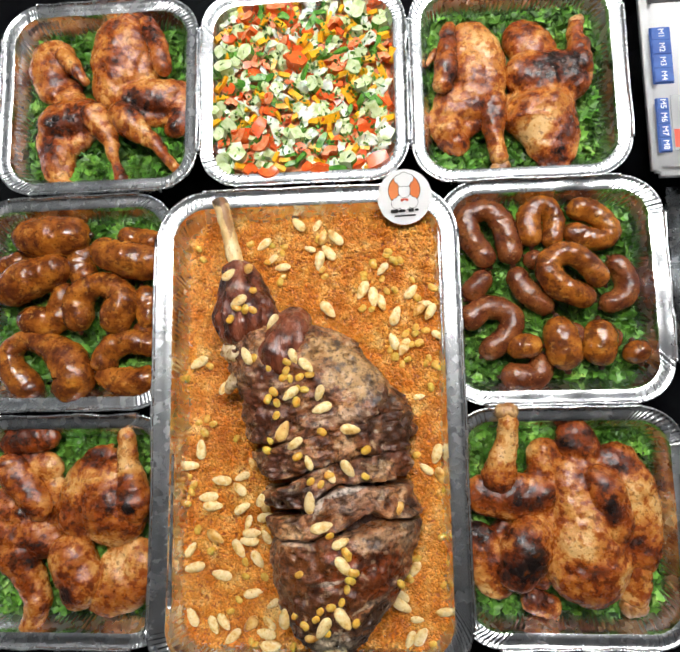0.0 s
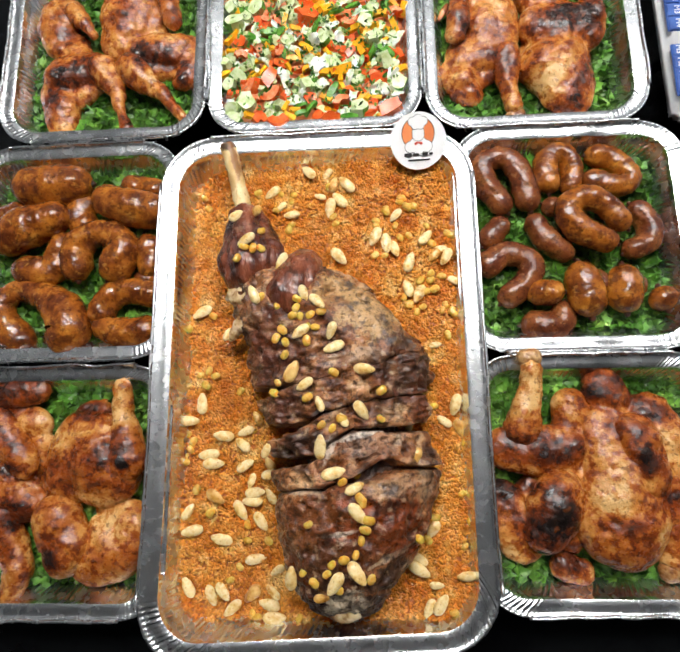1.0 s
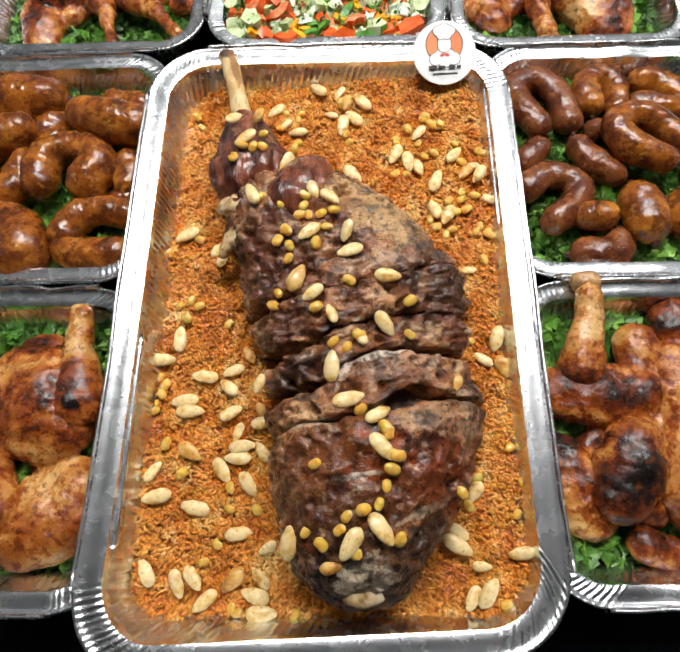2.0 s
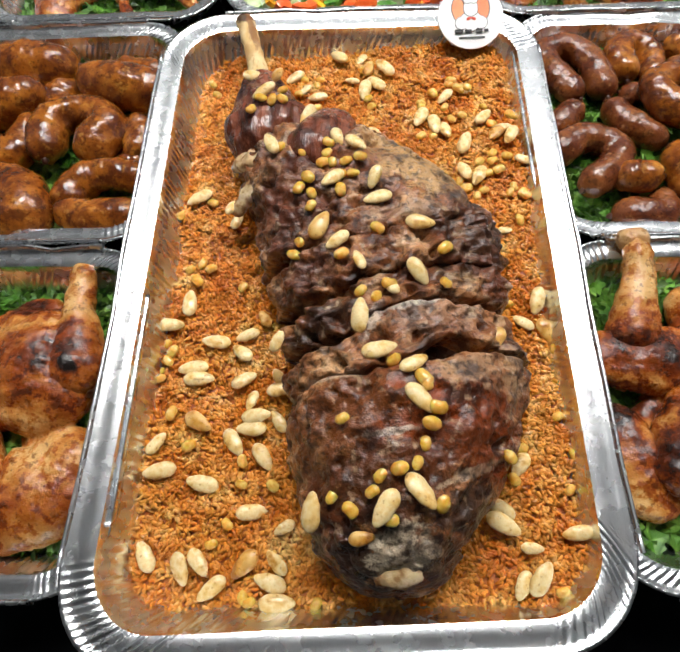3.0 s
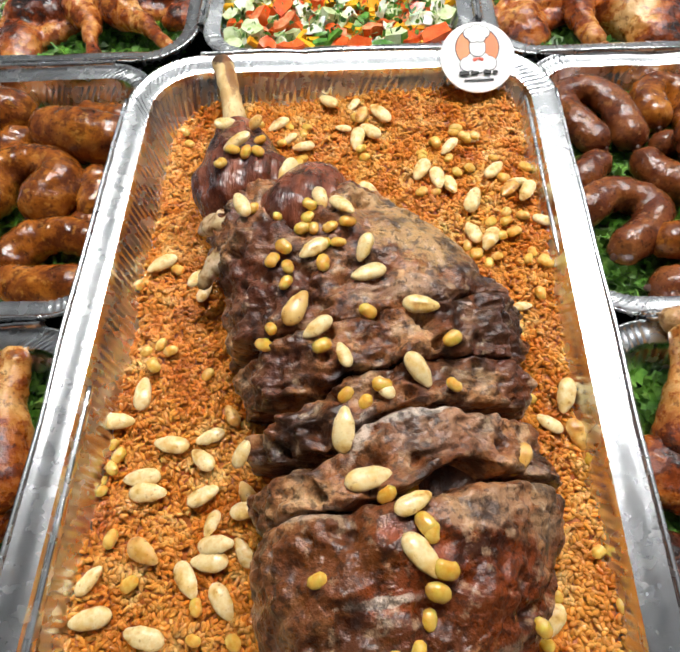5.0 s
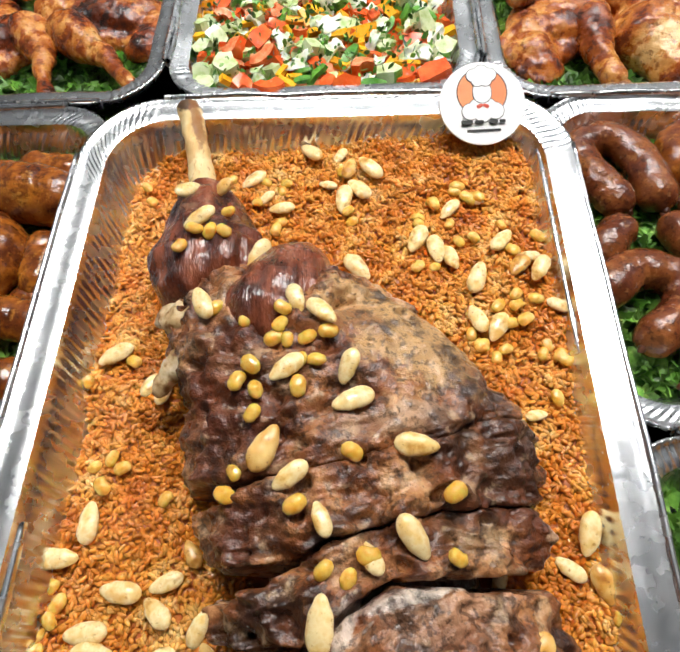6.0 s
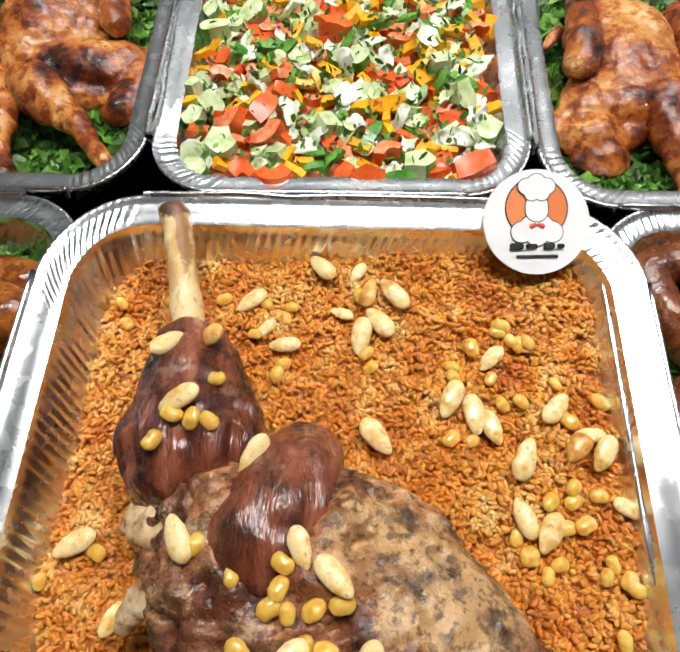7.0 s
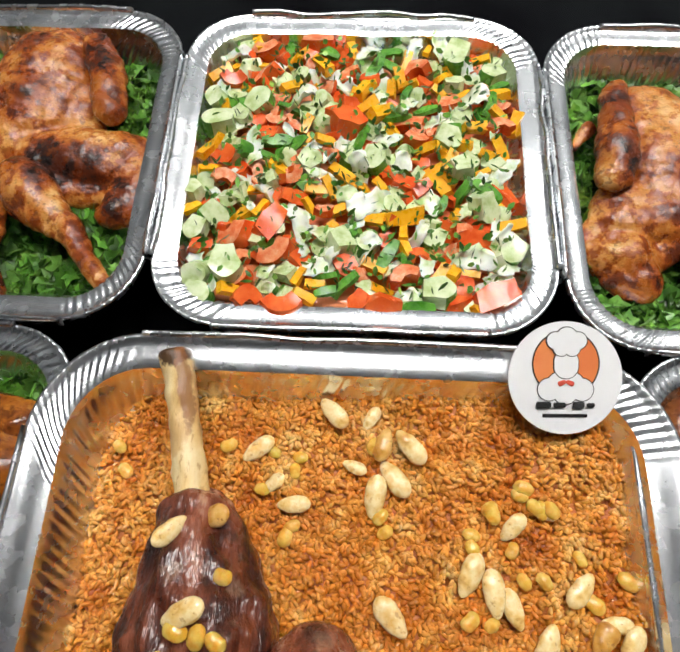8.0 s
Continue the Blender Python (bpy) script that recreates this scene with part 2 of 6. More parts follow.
def block(x0, x1, y0, y1, z0, z1, bevel=0.0):
    """A box with chamfered edges."""
    bm = bmesh.new()
    bmesh.ops.create_cube(bm, size=1.0)
    for v in bm.verts:
        v.co = ((x0 + x1) / 2 + v.co.x * (x1 - x0), (y0 + y1) / 2 + v.co.y * (y1 - y0), (z0 + z1) / 2 + v.co.z * (z1 - z0))
    if bevel:
        bmesh.ops.bevel(bm, geom=bm.edges[:], offset=bevel, segments=3, affect="EDGES")
    return grab(bm)


def grab(bm):
    bm.verts.index_update()
    verts = np.array([v.co[:] for v in bm.verts])
    faces = [tuple(v.index for v in f.verts) for f in bm.faces]
    bm.free()
    return verts, faces


def smooth_path(points, count):
    """Points along a Catmull-Rom curve through the given ones, evenly by length."""
    p = np.asarray(points, float)
    if len(p) == 2:
        p = np.array([p[0], (p[0] + p[1]) / 2, p[1]])
    e = np.vstack([2 * p[0] - p[1], p, 2 * p[-1] - p[-2]])
    fine = []
    for i in range(1, len(e) - 2):
        t = np.linspace(0, 1, 24, endpoint=False)[:, None]
        a, b, c, d = e[i - 1], e[i], e[i + 1], e[i + 2]
        fine.append(0.5 * (2 * b + (c - a) * t + (2 * a - 5 * b + 4 * c - d) * t**2 + (3 * b - a - 3 * c + d) * t**3))
    fine = np.vstack(fine + [p[-1:]])
    s = np.r_[0, np.cumsum(np.linalg.norm(np.diff(fine, axis=0), axis=1))]
    u = np.linspace(0, s[-1], count)
    return np.stack([np.interp(u, s, fine[:, k]) for k in range(fine.shape[1])], 1)


def wobble(p, scale, amount, seed):
    """Soft uneven offsets for an array of places."""
    q = Vector((seed * 3.7, seed * 1.3, seed * 5.1))
    return np.array([noise.fractal(Vector(v) * scale + q, 0.6, 2.0, 3) for v in p]) * amount


def tube(points, radii, rings=28, segs=24, squash=1.0, end=1.0, rough=0.0, rough_scale=80.0, seed=1):
    """A closed, rounded body swept along points. radii: half-widths along it; squash: height over width; end: how blunt the ends are."""
    pts = np.asarray(points, float)
    path = smooth_path(pts, rings)
    r = np.interp(np.linspace(0, 1, rings), np.linspace(0, 1, len(radii)), radii)
    length = np.linalg.norm(np.diff(path, axis=0), axis=1).sum()
    s = np.linspace(0, 1, rings)
    for at, rad in ((s, r[0]), (1 - s, r[-1])):
        cap = np.clip(at * length / max(rad * end, 1e-6), 0, 1)
        r = r * np.sqrt(np.clip(1 - (1 - cap) ** 2, 0.0004, 1))
    tan = np.gradient(path, axis=0)
    tan /= np.linalg.norm(tan, axis=1)[:, None] + 1e-9
    side = np.cross(tan, (0, 0, 1.0))
    side /= np.linalg.norm(side, axis=1)[:, None] + 1e-9
    up = np.cross(side, tan)
    a = np.linspace(0, 2 * np.pi, segs, endpoint=False)
    v = path[:, None] + r[:, None, None] * (np.cos(a)[None, :, None] * side[:, None] + squash * np.sin(a)[None, :, None] * up[:, None])
    flat = v.reshape(-1, 3)
    if rough:
        out = flat - np.repeat(path, segs, axis=0)
        out /= np.linalg.norm(out, axis=1)[:, None] + 1e-9
        flat = flat + out * (wobble(flat, rough_scale, rough, seed))[:, None]
    faces = []
    for i in range(rings - 1):
        for j in range(segs):
            k = (j + 1) % segs
            faces.append((i * segs + j, i * segs + k, (i + 1) * segs + k, (i + 1) * segs + j))
    n = len(flat)
    flat = np.vstack([flat, path[:1], path[-1:]])
    for j in range(segs):
        k = (j + 1) % segs
        faces.append((n, k, j))
        faces.append((n + 1, (rings - 1) * segs + j, (rings - 1) * segs + k))
    return flat, faces


def fuse(ob, voxel=0.0016, rounds=6):
    """Melts the overlapping lumps of a mesh into one skin."""
    m = ob.modifiers.new("fuse", "REMESH")
    m.mode, m.voxel_size, m.use_smooth_shade = "VOXEL", voxel, True
    s = ob.modifiers.new("soften", "SMOOTH")
    s.factor, s.iterations = 0.5, rounds
    return ob


# ---- the room ----
def build_room():
    w, d = ROOM_W / 2, ROOM_D / 2
    t = 0.1
    for name, box in (("wall_north", (-w - t, w + t, d, d + t, FLOOR, CEIL)), ("wall_south", (-w - t, w + t, -d - t, -d, FLOOR, CEIL)),
                      ("wall_east", (w, w + t, -d, d, FLOOR, CEIL)), ("wall_west", (-w - t, -w, -d, d, FLOOR, CEIL))):
        south = name == "wall_south"
        solo(name, block(*box), FILL_CUT_PAINT if south else PAINT, (0, 0, FLOOR), "unseen kitchen wall behind the camera, darkened to cut fill light" if south else "plain light grey painted kitchen wall", "wall", kind="structure", smooth=False)
    solo("floor", block(-w - t, w + t, -d - t, d + t, FLOOR - 0.1, FLOOR), TILE_FLOOR, (0, 0, FLOOR), "plain grey tiled kitchen floor", "floor", kind="structure", smooth=False)
    solo("ceiling", block(-w - t, w + t, -d - t, d + t, CEIL, CEIL + 0.1), CEILING, (0, 0, CEIL), "plain white painted ceiling", "ceiling", kind="structure", smooth=False)
    for i, (x, y, a, b, power) in enumerate(PANELS):
        lamp = thing("ceiling_light", (x, y, CEIL - 0.03), "white square-framed panel light on the ceiling", "ceiling light", "ceiling panel lights")
        e = 0.03
        rails = [block(x - a / 2 - e, x + a / 2 + e, y + s * (b / 2 + e / 2) - e / 2, y + s * (b / 2 + e / 2) + e / 2, CEIL - 0.03, CEIL - 0.001) for s in (-1, 1)]
        rails += [block(x + s * (a / 2 + e / 2) - e / 2, x + s * (a / 2 + e / 2) + e / 2, y - b / 2, y + b / 2, CEIL - 0.03, CEIL - 0.001) for s in (-1, 1)]
        part("frame", join(*rails), PLASTIC, lamp, smooth=False)
        part("diffuser", block(x - a / 2, x + a / 2, y - b / 2, y + b / 2, CEIL - 0.022, CEIL - 0.004), glow(f"lamp_glow_{i}", (1.0, 0.98, 0.95), power), lamp, "glowing white diffuser", smooth=False)


def build_table():
    table = thing("table", (0, 0, FLOOR), "black glossy glass-topped kitchen counter", "table")
    part("tabletop", block(-0.95, 0.95, -0.62, 0.95, -0.03, 0.0, 0.003), TABLE, table)
    part("base", block(-0.9, 0.9, -0.57, 0.9, FLOOR, -0.031), GREY_PLASTIC, table, "dark grey counter base", smooth=False)


build_room()
build_table()


# ---- foil trays ----
def rounded_ring(hx, hy, r, count):
    """Points and outward directions evenly round a rounded rectangle, and how far into a corner each one is (0 on the straights)."""
    r = min(r, hx, hy)
    quarter = r * math.pi / 2
    pieces = []
    for cx, cy, a0, sx, sy in ((hx - r, hy - r, 0, 0, 1), (-(hx - r), hy - r, 90, -1, 0), (-(hx - r), -(hy - r), 180, 0, -1), (hx - r, -(hy - r), 270, 1, 0)):
        pieces.append(("arc", cx, cy, a0))
    lens = [quarter, 2 * (hx - r), quarter, 2 * (hy - r), quarter, 2 * (hx - r), quarter, 2 * (hy - r)]
    total = sum(lens)
    out = []
    for k in range(count):
        s = total * k / count
        i = 0
        while s > lens[i] and i < 7:
            s -= lens[i]
            i += 1
        c = pieces[i // 2]
        if i % 2 == 0:
            a = radians(c[3]) + s / r
            out.append((c[1] + r * math.cos(a), c[2] + r * math.sin(a), math.cos(a), math.sin(a), math.sin(math.pi * s / quarter)))
        else:
            a = radians(c[3] + 90)
            tx, ty = -math.sin(a), math.cos(a)
            out.append((c[1] + r * math.cos(a) + tx * s, c[2] + r * math.sin(a) + ty * s, math.cos(a), math.sin(a), 0.0))
    return np.array(out), total


def tray_geo(cx, cy, hx, hy, r, depth, rim=0.012, slope=0.022, pleat=0.0065, seed=1):
    """A pressed foil tray: pleated walls, a flat rim with crimped corners and a rolled edge."""
    per = 2 * (hx + hy) * 2 - (8 - 2 * math.pi) * r
    pleats = int(per / pleat)
    count = pleats * 6
    o = np.random.RandomState(seed)
    base, total = rounded_ring(hx, hy, r, count)
    corner = base[:, 4]
    ph = 2 * np.pi * np.arange(count) / 6
    jit = np.interp(np.arange(count), np.arange(0, count + 6, 6), o.uniform(0.3, 1.2, count // 6 + 1))
    wave = np.cos(ph) * jit
    crimp = np.where(corner > 0.02, np.cos(2 * np.pi * np.arange(count) / 4.6 + 2.0 * np.interp(np.arange(count), np.linspace(0, count, 90), o.normal(0, 1, 90))) * jit, 0) * np.minimum(1, corner * 2.5)
    slow = sum(o.normal(0, 0.45) * np.sin(2 * np.pi * k * np.arange(count) / count + o.uniform(0, 6.28)) for k in (2, 3, 5, 8, 11, 17))
    # inset from the outer edge, height, strength of pleats, strength of crimps
    lip = rim + 0.0035
    rows = [(lip + slope + 0.010, 0.0012, 0.0, 0), (lip + slope + 0.004, 0.0012, 0.1, 0), (lip + slope, 0.0035, 0.6, 0), (lip + slope * 0.6, depth * 0.35, 1, 0.2),
            (lip + slope * 0.25, depth * 0.7, 1, 0.4), (lip + 0.0012, depth - 0.0085, 0.5, 0.5), (lip - 0.0002, depth - 0.0060, 0.05, 0.7), (lip - 0.001, depth - 0.0012, 0.1, 1),
            (rim, depth - 0.0002, 0, 1), (rim * 0.72, depth, 0, 1), (rim * 0.42, depth + 0.0001, 0, 1), (rim * 0.24, depth + 0.0008, 0, 0.8), (rim * 0.14, depth + 0.0022, 0, 0.5),
            (0.0004, depth + 0.0021, 0, 0.3), (0.0, depth + 0.0008, 0, 0.3), (0.0004, depth - 0.0022, 0, 0.3), (rim * 0.16, depth - 0.0026, 0, 0.3), (rim * 0.2, depth - 0.0008, 0, 0.3),
            (rim + 0.001, depth - 0.0009, 0, 0.8), (lip + 0.0002, depth - 0.0080, 0.8, 0.6), (lip + slope * 0.6 - 0.0006, depth * 0.35, 1, 0), (lip + slope - 0.0006, 0.0022, 0.5, 0), (lip + slope + 0.006, 0.0, 0.0, 0)]
    verts = []
    for inset, z, pl, cr in rows:
        k, _ = rounded_ring(hx - inset, hy - inset, max(r - inset * 0.9, 0.012), count)
        push = 0.00055 * wave * pl
        x = cx + k[:, 0] + k[:, 2] * push
        y = cy + k[:, 1] + k[:, 3] * push
        zz = z + 0.00036 * crimp * cr + 0.0007 * slow * (z / depth)
        verts.append(np.stack([x, y, np.maximum(zz, 0.0)], 1))
    n = len(rows)
    verts = np.concatenate(verts)
    faces = [(i * count + j, i * count + (j + 1) % count, (i + 1) * count + (j + 1) % count, (i + 1) * count + j) for i in range(n - 1) for j in range(count)]
    k = len(verts)
    verts = np.vstack([verts, [[cx, cy, 0.0012]], [[cx, cy, 0.0]]])
    for j in range(count):
        faces.append((k, (j + 1) % count, j))
        faces.append((k + 1, (n - 1) * count + j, (n - 1) * count + (j + 1) % count))
    return verts, faces


# centre x, y, half sizes, corner radius, height
BIG = (0.0, -0.038, 0.168, 0.259, 0.058, 0.060)
SMALL = dict(far_left=(-0.248, 0.350, 0.122, 0.120), far_middle=(-0.002, 0.350, 0.1215, 0.120), far_right=(0.243, 0.345, 0.121, 0.121),
             middle_left=(-0.272, 0.102, 0.122, 0.124), middle_right=(0.268, 0.101, 0.121, 0.124), near_left=(-0.269, -0.150, 0.122, 0.123), near_right=(0.271, -0.146, 0.121, 0.121))
SMALL_H = 0.050


def subset(geo, keep):
    """The faces of a mesh for which keep(index) holds, with only their own corners."""
    verts, faces = geo
    index, out = {}, []
    for i, f in enumerate(faces):
        if keep(i):
            out.append(tuple(index.setdefault(k, len(index)) for k in f))
    order = sorted(index, key=index.get)
    return np.asarray(verts)[order], out


def hem(cx, cy, hx, hy, r, h, side, o):
    """The folded strip along one straight side of the rim, a little bent."""
    along = (hx if side % 2 == 0 else hy) - r * 0.92
    s = np.linspace(-along, along, 40)
    off = 0.0005 * np.interp(s, np.linspace(-along, along, 9), o.normal(0, 1, 9))
    sign = 1 if side in (0, 1) else -1
    edge = (hy if side % 2 == 0 else hx) + 0.0006
    prof = [(-0.0030, 0.0016), (-0.0022, 0.0042), (-0.0004, 0.0046), (0.0006, 0.0030), (0.0006, -0.0040), (-0.0004, -0.0042)]
    verts = []
    for k, t in enumerate(s):
        for a, z in prof:
            d = sign * (edge + a + off[k])
            verts.append((cx + t, cy + d, h + z + off[k]) if side % 2 == 0 else (cx + d, cy + t, h + z + off[k]))
    m = len(prof)
    faces = [(k * m + q, k * m + (q + 1) % m, (k + 1) * m + (q + 1) % m, (k + 1) * m + q) for k in range(len(s) - 1) for q in range(m)]
    faces += [tuple(range(m)), tuple((len(s) - 1) * m + q for q in range(m - 1, -1, -1))]
    return verts, faces


def pulled(verts):
    """The large tray's south-west corner, bent outwards a little."""
    v = np.array(verts, float)
    share = np.clip((0.11 - v[:, 0]) / 0.27, 0, 1) * np.clip((-0.08 - v[:, 1]) / 0.20, 0, 1) ** 1.5
    v[:, 0] -= 0.003 * share
    v[:, 1] -= 0.013 * share
    return v


def foil_tray(cx, cy, hx, hy, r, h, label, seed, rim=0.0125):
    tray = thing("foil_tray", (cx, cy, 0), label, "foil tray", "foil trays on the counter")
    geo = tray_geo(cx, cy, hx, hy, r, h, rim=rim, seed=seed)
    bend = pulled if hx > 0.15 else np.array
    geo = (bend(geo[0]), geo[1])
    count = (len(geo[0]) - 2) // 23
    part("pan", subset(geo, lambda i: not 7 * count <= i < 18 * count), FOIL, tray, "pleated foil pan")
    part("rim", subset(geo, lambda i: 7 * count <= i < 18 * count), FOIL, tray, "flat foil rim with crimped corners")
    o = np.random.RandomState(seed + 50)
    for side in range(4):
        verts, faces = hem(cx, cy, hx, hy, r, h, side, o)
        part("hem", (bend(verts), faces), FOIL, tray, "folded foil edge")
    return tray


foil_tray(*BIG, "large rectangular aluminium foil tray holding rice and lamb", 1, 0.0165)
for i, (key, (cx, cy, hx, hy)) in enumerate(SMALL.items()):
    what = "chopped salad" if key == "far_middle" else "sausages on parsley" if "middle_" in key else "roast chicken on parsley"
    foil_tray(cx, cy, hx, hy, 0.046, SMALL_H, f"small square aluminium foil tray holding {what}", i + 2)


# ---- rice with lamb in the large tray ----
def rice_z(x, y):
    return (0.0355 + 0.045 * x + 0.004 * noise.noise(Vector((x * 14, y * 14, 0.3))) + 0.0034 * noise.noise(Vector((x * 45, y * 45, 2.3)))
            + 0.0036 * noise.noise(Vector((x * 95, y * 95, 7.1))))


def inside(x, y, cx, cy, hx, hy, r):
    dx, dy = max(abs(x - cx) - (hx - r), 0), max(abs(y - cy) - (hy - r), 0)
    return math.hypot(dx, dy) < r


def bed(cx, cy, hx, hy, r, height, step, floor_z):
    """A heap with an uneven top that fills a tray."""
    nx, ny = int(2 * hx / step), int(2 * hy / step)
    verts, faces, index = [], [], {}
    for i in range(nx + 1):
        for j in range(ny + 1):
            x, y = cx - hx + 2 * hx * i / nx, cy - hy + 2 * hy * j / ny
            if inside(x, y, cx, cy, hx, hy, r):
                index[i, j] = len(verts)
                verts.append((x, y, height(x, y)))
    for (i, j) in list(index):
        q = [(i, j), (i + 1, j), (i + 1, j + 1), (i, j + 1)]
        if all(k in index for k in q):
            faces.append(tuple(index[k] for k in q))
    rim = {}
    for f in faces:
        for a, b in zip(f, f[1:] + f[:1]):
            rim[(a, b)] = rim.get((a, b), 0) + 1
    edge = [(a, b) for (a, b) in rim if (b, a) not in rim]
    low = {}
    for a, b in edge:
        for k in (a, b):
            if k not in low:
                low[k] = len(verts)
                verts.append((verts[k][0], verts[k][1], floor_z))
        faces.append((b, a, low[a], low[b]))
    return verts, faces


def grains(count, cx, cy, hx, hy, r, height, length, seed, clear):
    """Loose plump grains lying every way on a heap, joined; none where clear(x, y) holds."""
    o = np.random.RandomState(seed)
    at = [(x, y, height(x, y)) for x, y in zip(o.uniform(cx - hx, cx + hx, count), o.uniform(cy - hy, cy + hy, count)) if inside(x, y, cx, cy, hx, hy, r) and not clear(x, y)]
    n = len(at)
    c = pulled(at)
    c[:, 2] += o.uniform(-0.0014, 0.0022, n)
    a, tilt = o.uniform(0, 2 * np.pi, n), o.normal(0, 0.38, n)
    le, wi = length * o.uniform(0.78, 1.15, n) / 2, length * o.uniform(0.235, 0.285, n)
    d = np.stack([np.cos(a) * np.cos(tilt), np.sin(a) * np.cos(tilt), np.sin(tilt)], 1)
    s = np.stack([-np.sin(a), np.cos(a), np.zeros(n)], 1)
    u = np.cross(d, s)
    bend = o.normal(0, 0.12, n)
    rows = [c - d * le[:, None]]
    for q, w in ((-0.72, 0.74), (0.0, 1.0), (0.72, 0.70)):
        mid = c + d * (le * q)[:, None] + s * (le * bend * (1 - q * q))[:, None]
        rows += [mid + wi[:, None] * w * (math.cos(t) * s + math.sin(t) * u) for t in np.arange(6) * math.pi / 3]
    rows.append(c + d * le[:, None])
    verts = np.stack(rows, 1).reshape(-1, 3)
    face = []
    for b in range(6):
        e = (b + 1) % 6
        face += [(0, 1 + e, 1 + b, 1 + b), (1 + b, 1 + e, 7 + e, 7 + b), (7 + b, 7 + e, 13 + e, 13 + b), (19, 13 + b, 13 + e, 13 + e)]
    tri = [f[:3] if f[2] == f[3] else f for f in face]
    loops = np.array([i for f in tri for i in f])
    sizes = np.array([len(f) for f in tri])
    return verts, (np.arange(n)[:, None] * 20 + loops).ravel(), np.tile(sizes, n)


def part_of_arrays(name, geo, material, parent, label="", kind=""):
    """Like part(), for a great many faces given as corner and size arrays."""
    verts, loops, sizes = geo
    me = bpy.data.meshes.new(name)
    me.vertices.add(len(verts))
    me.vertices.foreach_set("co", (verts - np.array(ORIGIN[parent])).ravel())
    me.loops.add(len(loops))
    me.loops.foreach_set("vertex_index", loops.astype(np.int32))
    me.polygons.add(len(sizes))
    me.polygons.foreach_set("loop_start", np.r_[0, np.cumsum(sizes)[:-1]].astype(np.int32))
    me.polygons.foreach_set("use_smooth", np.ones(len(sizes), bool))
    me.update(calc_edges=True)
    me.materials.append(material)
    ob = new(name, me)
    ob.parent = parent
    ORIGIN[ob] = ORIGIN[parent]
    return tagged(ob, label, kind=kind)


def under_leg(x, y):
    """Where the lamb hides the rice."""
    if not -0.255 < y < 0.06:
        return False
    w, e, _ = section(y)
    return w + 0.014 < x < e - 0.014


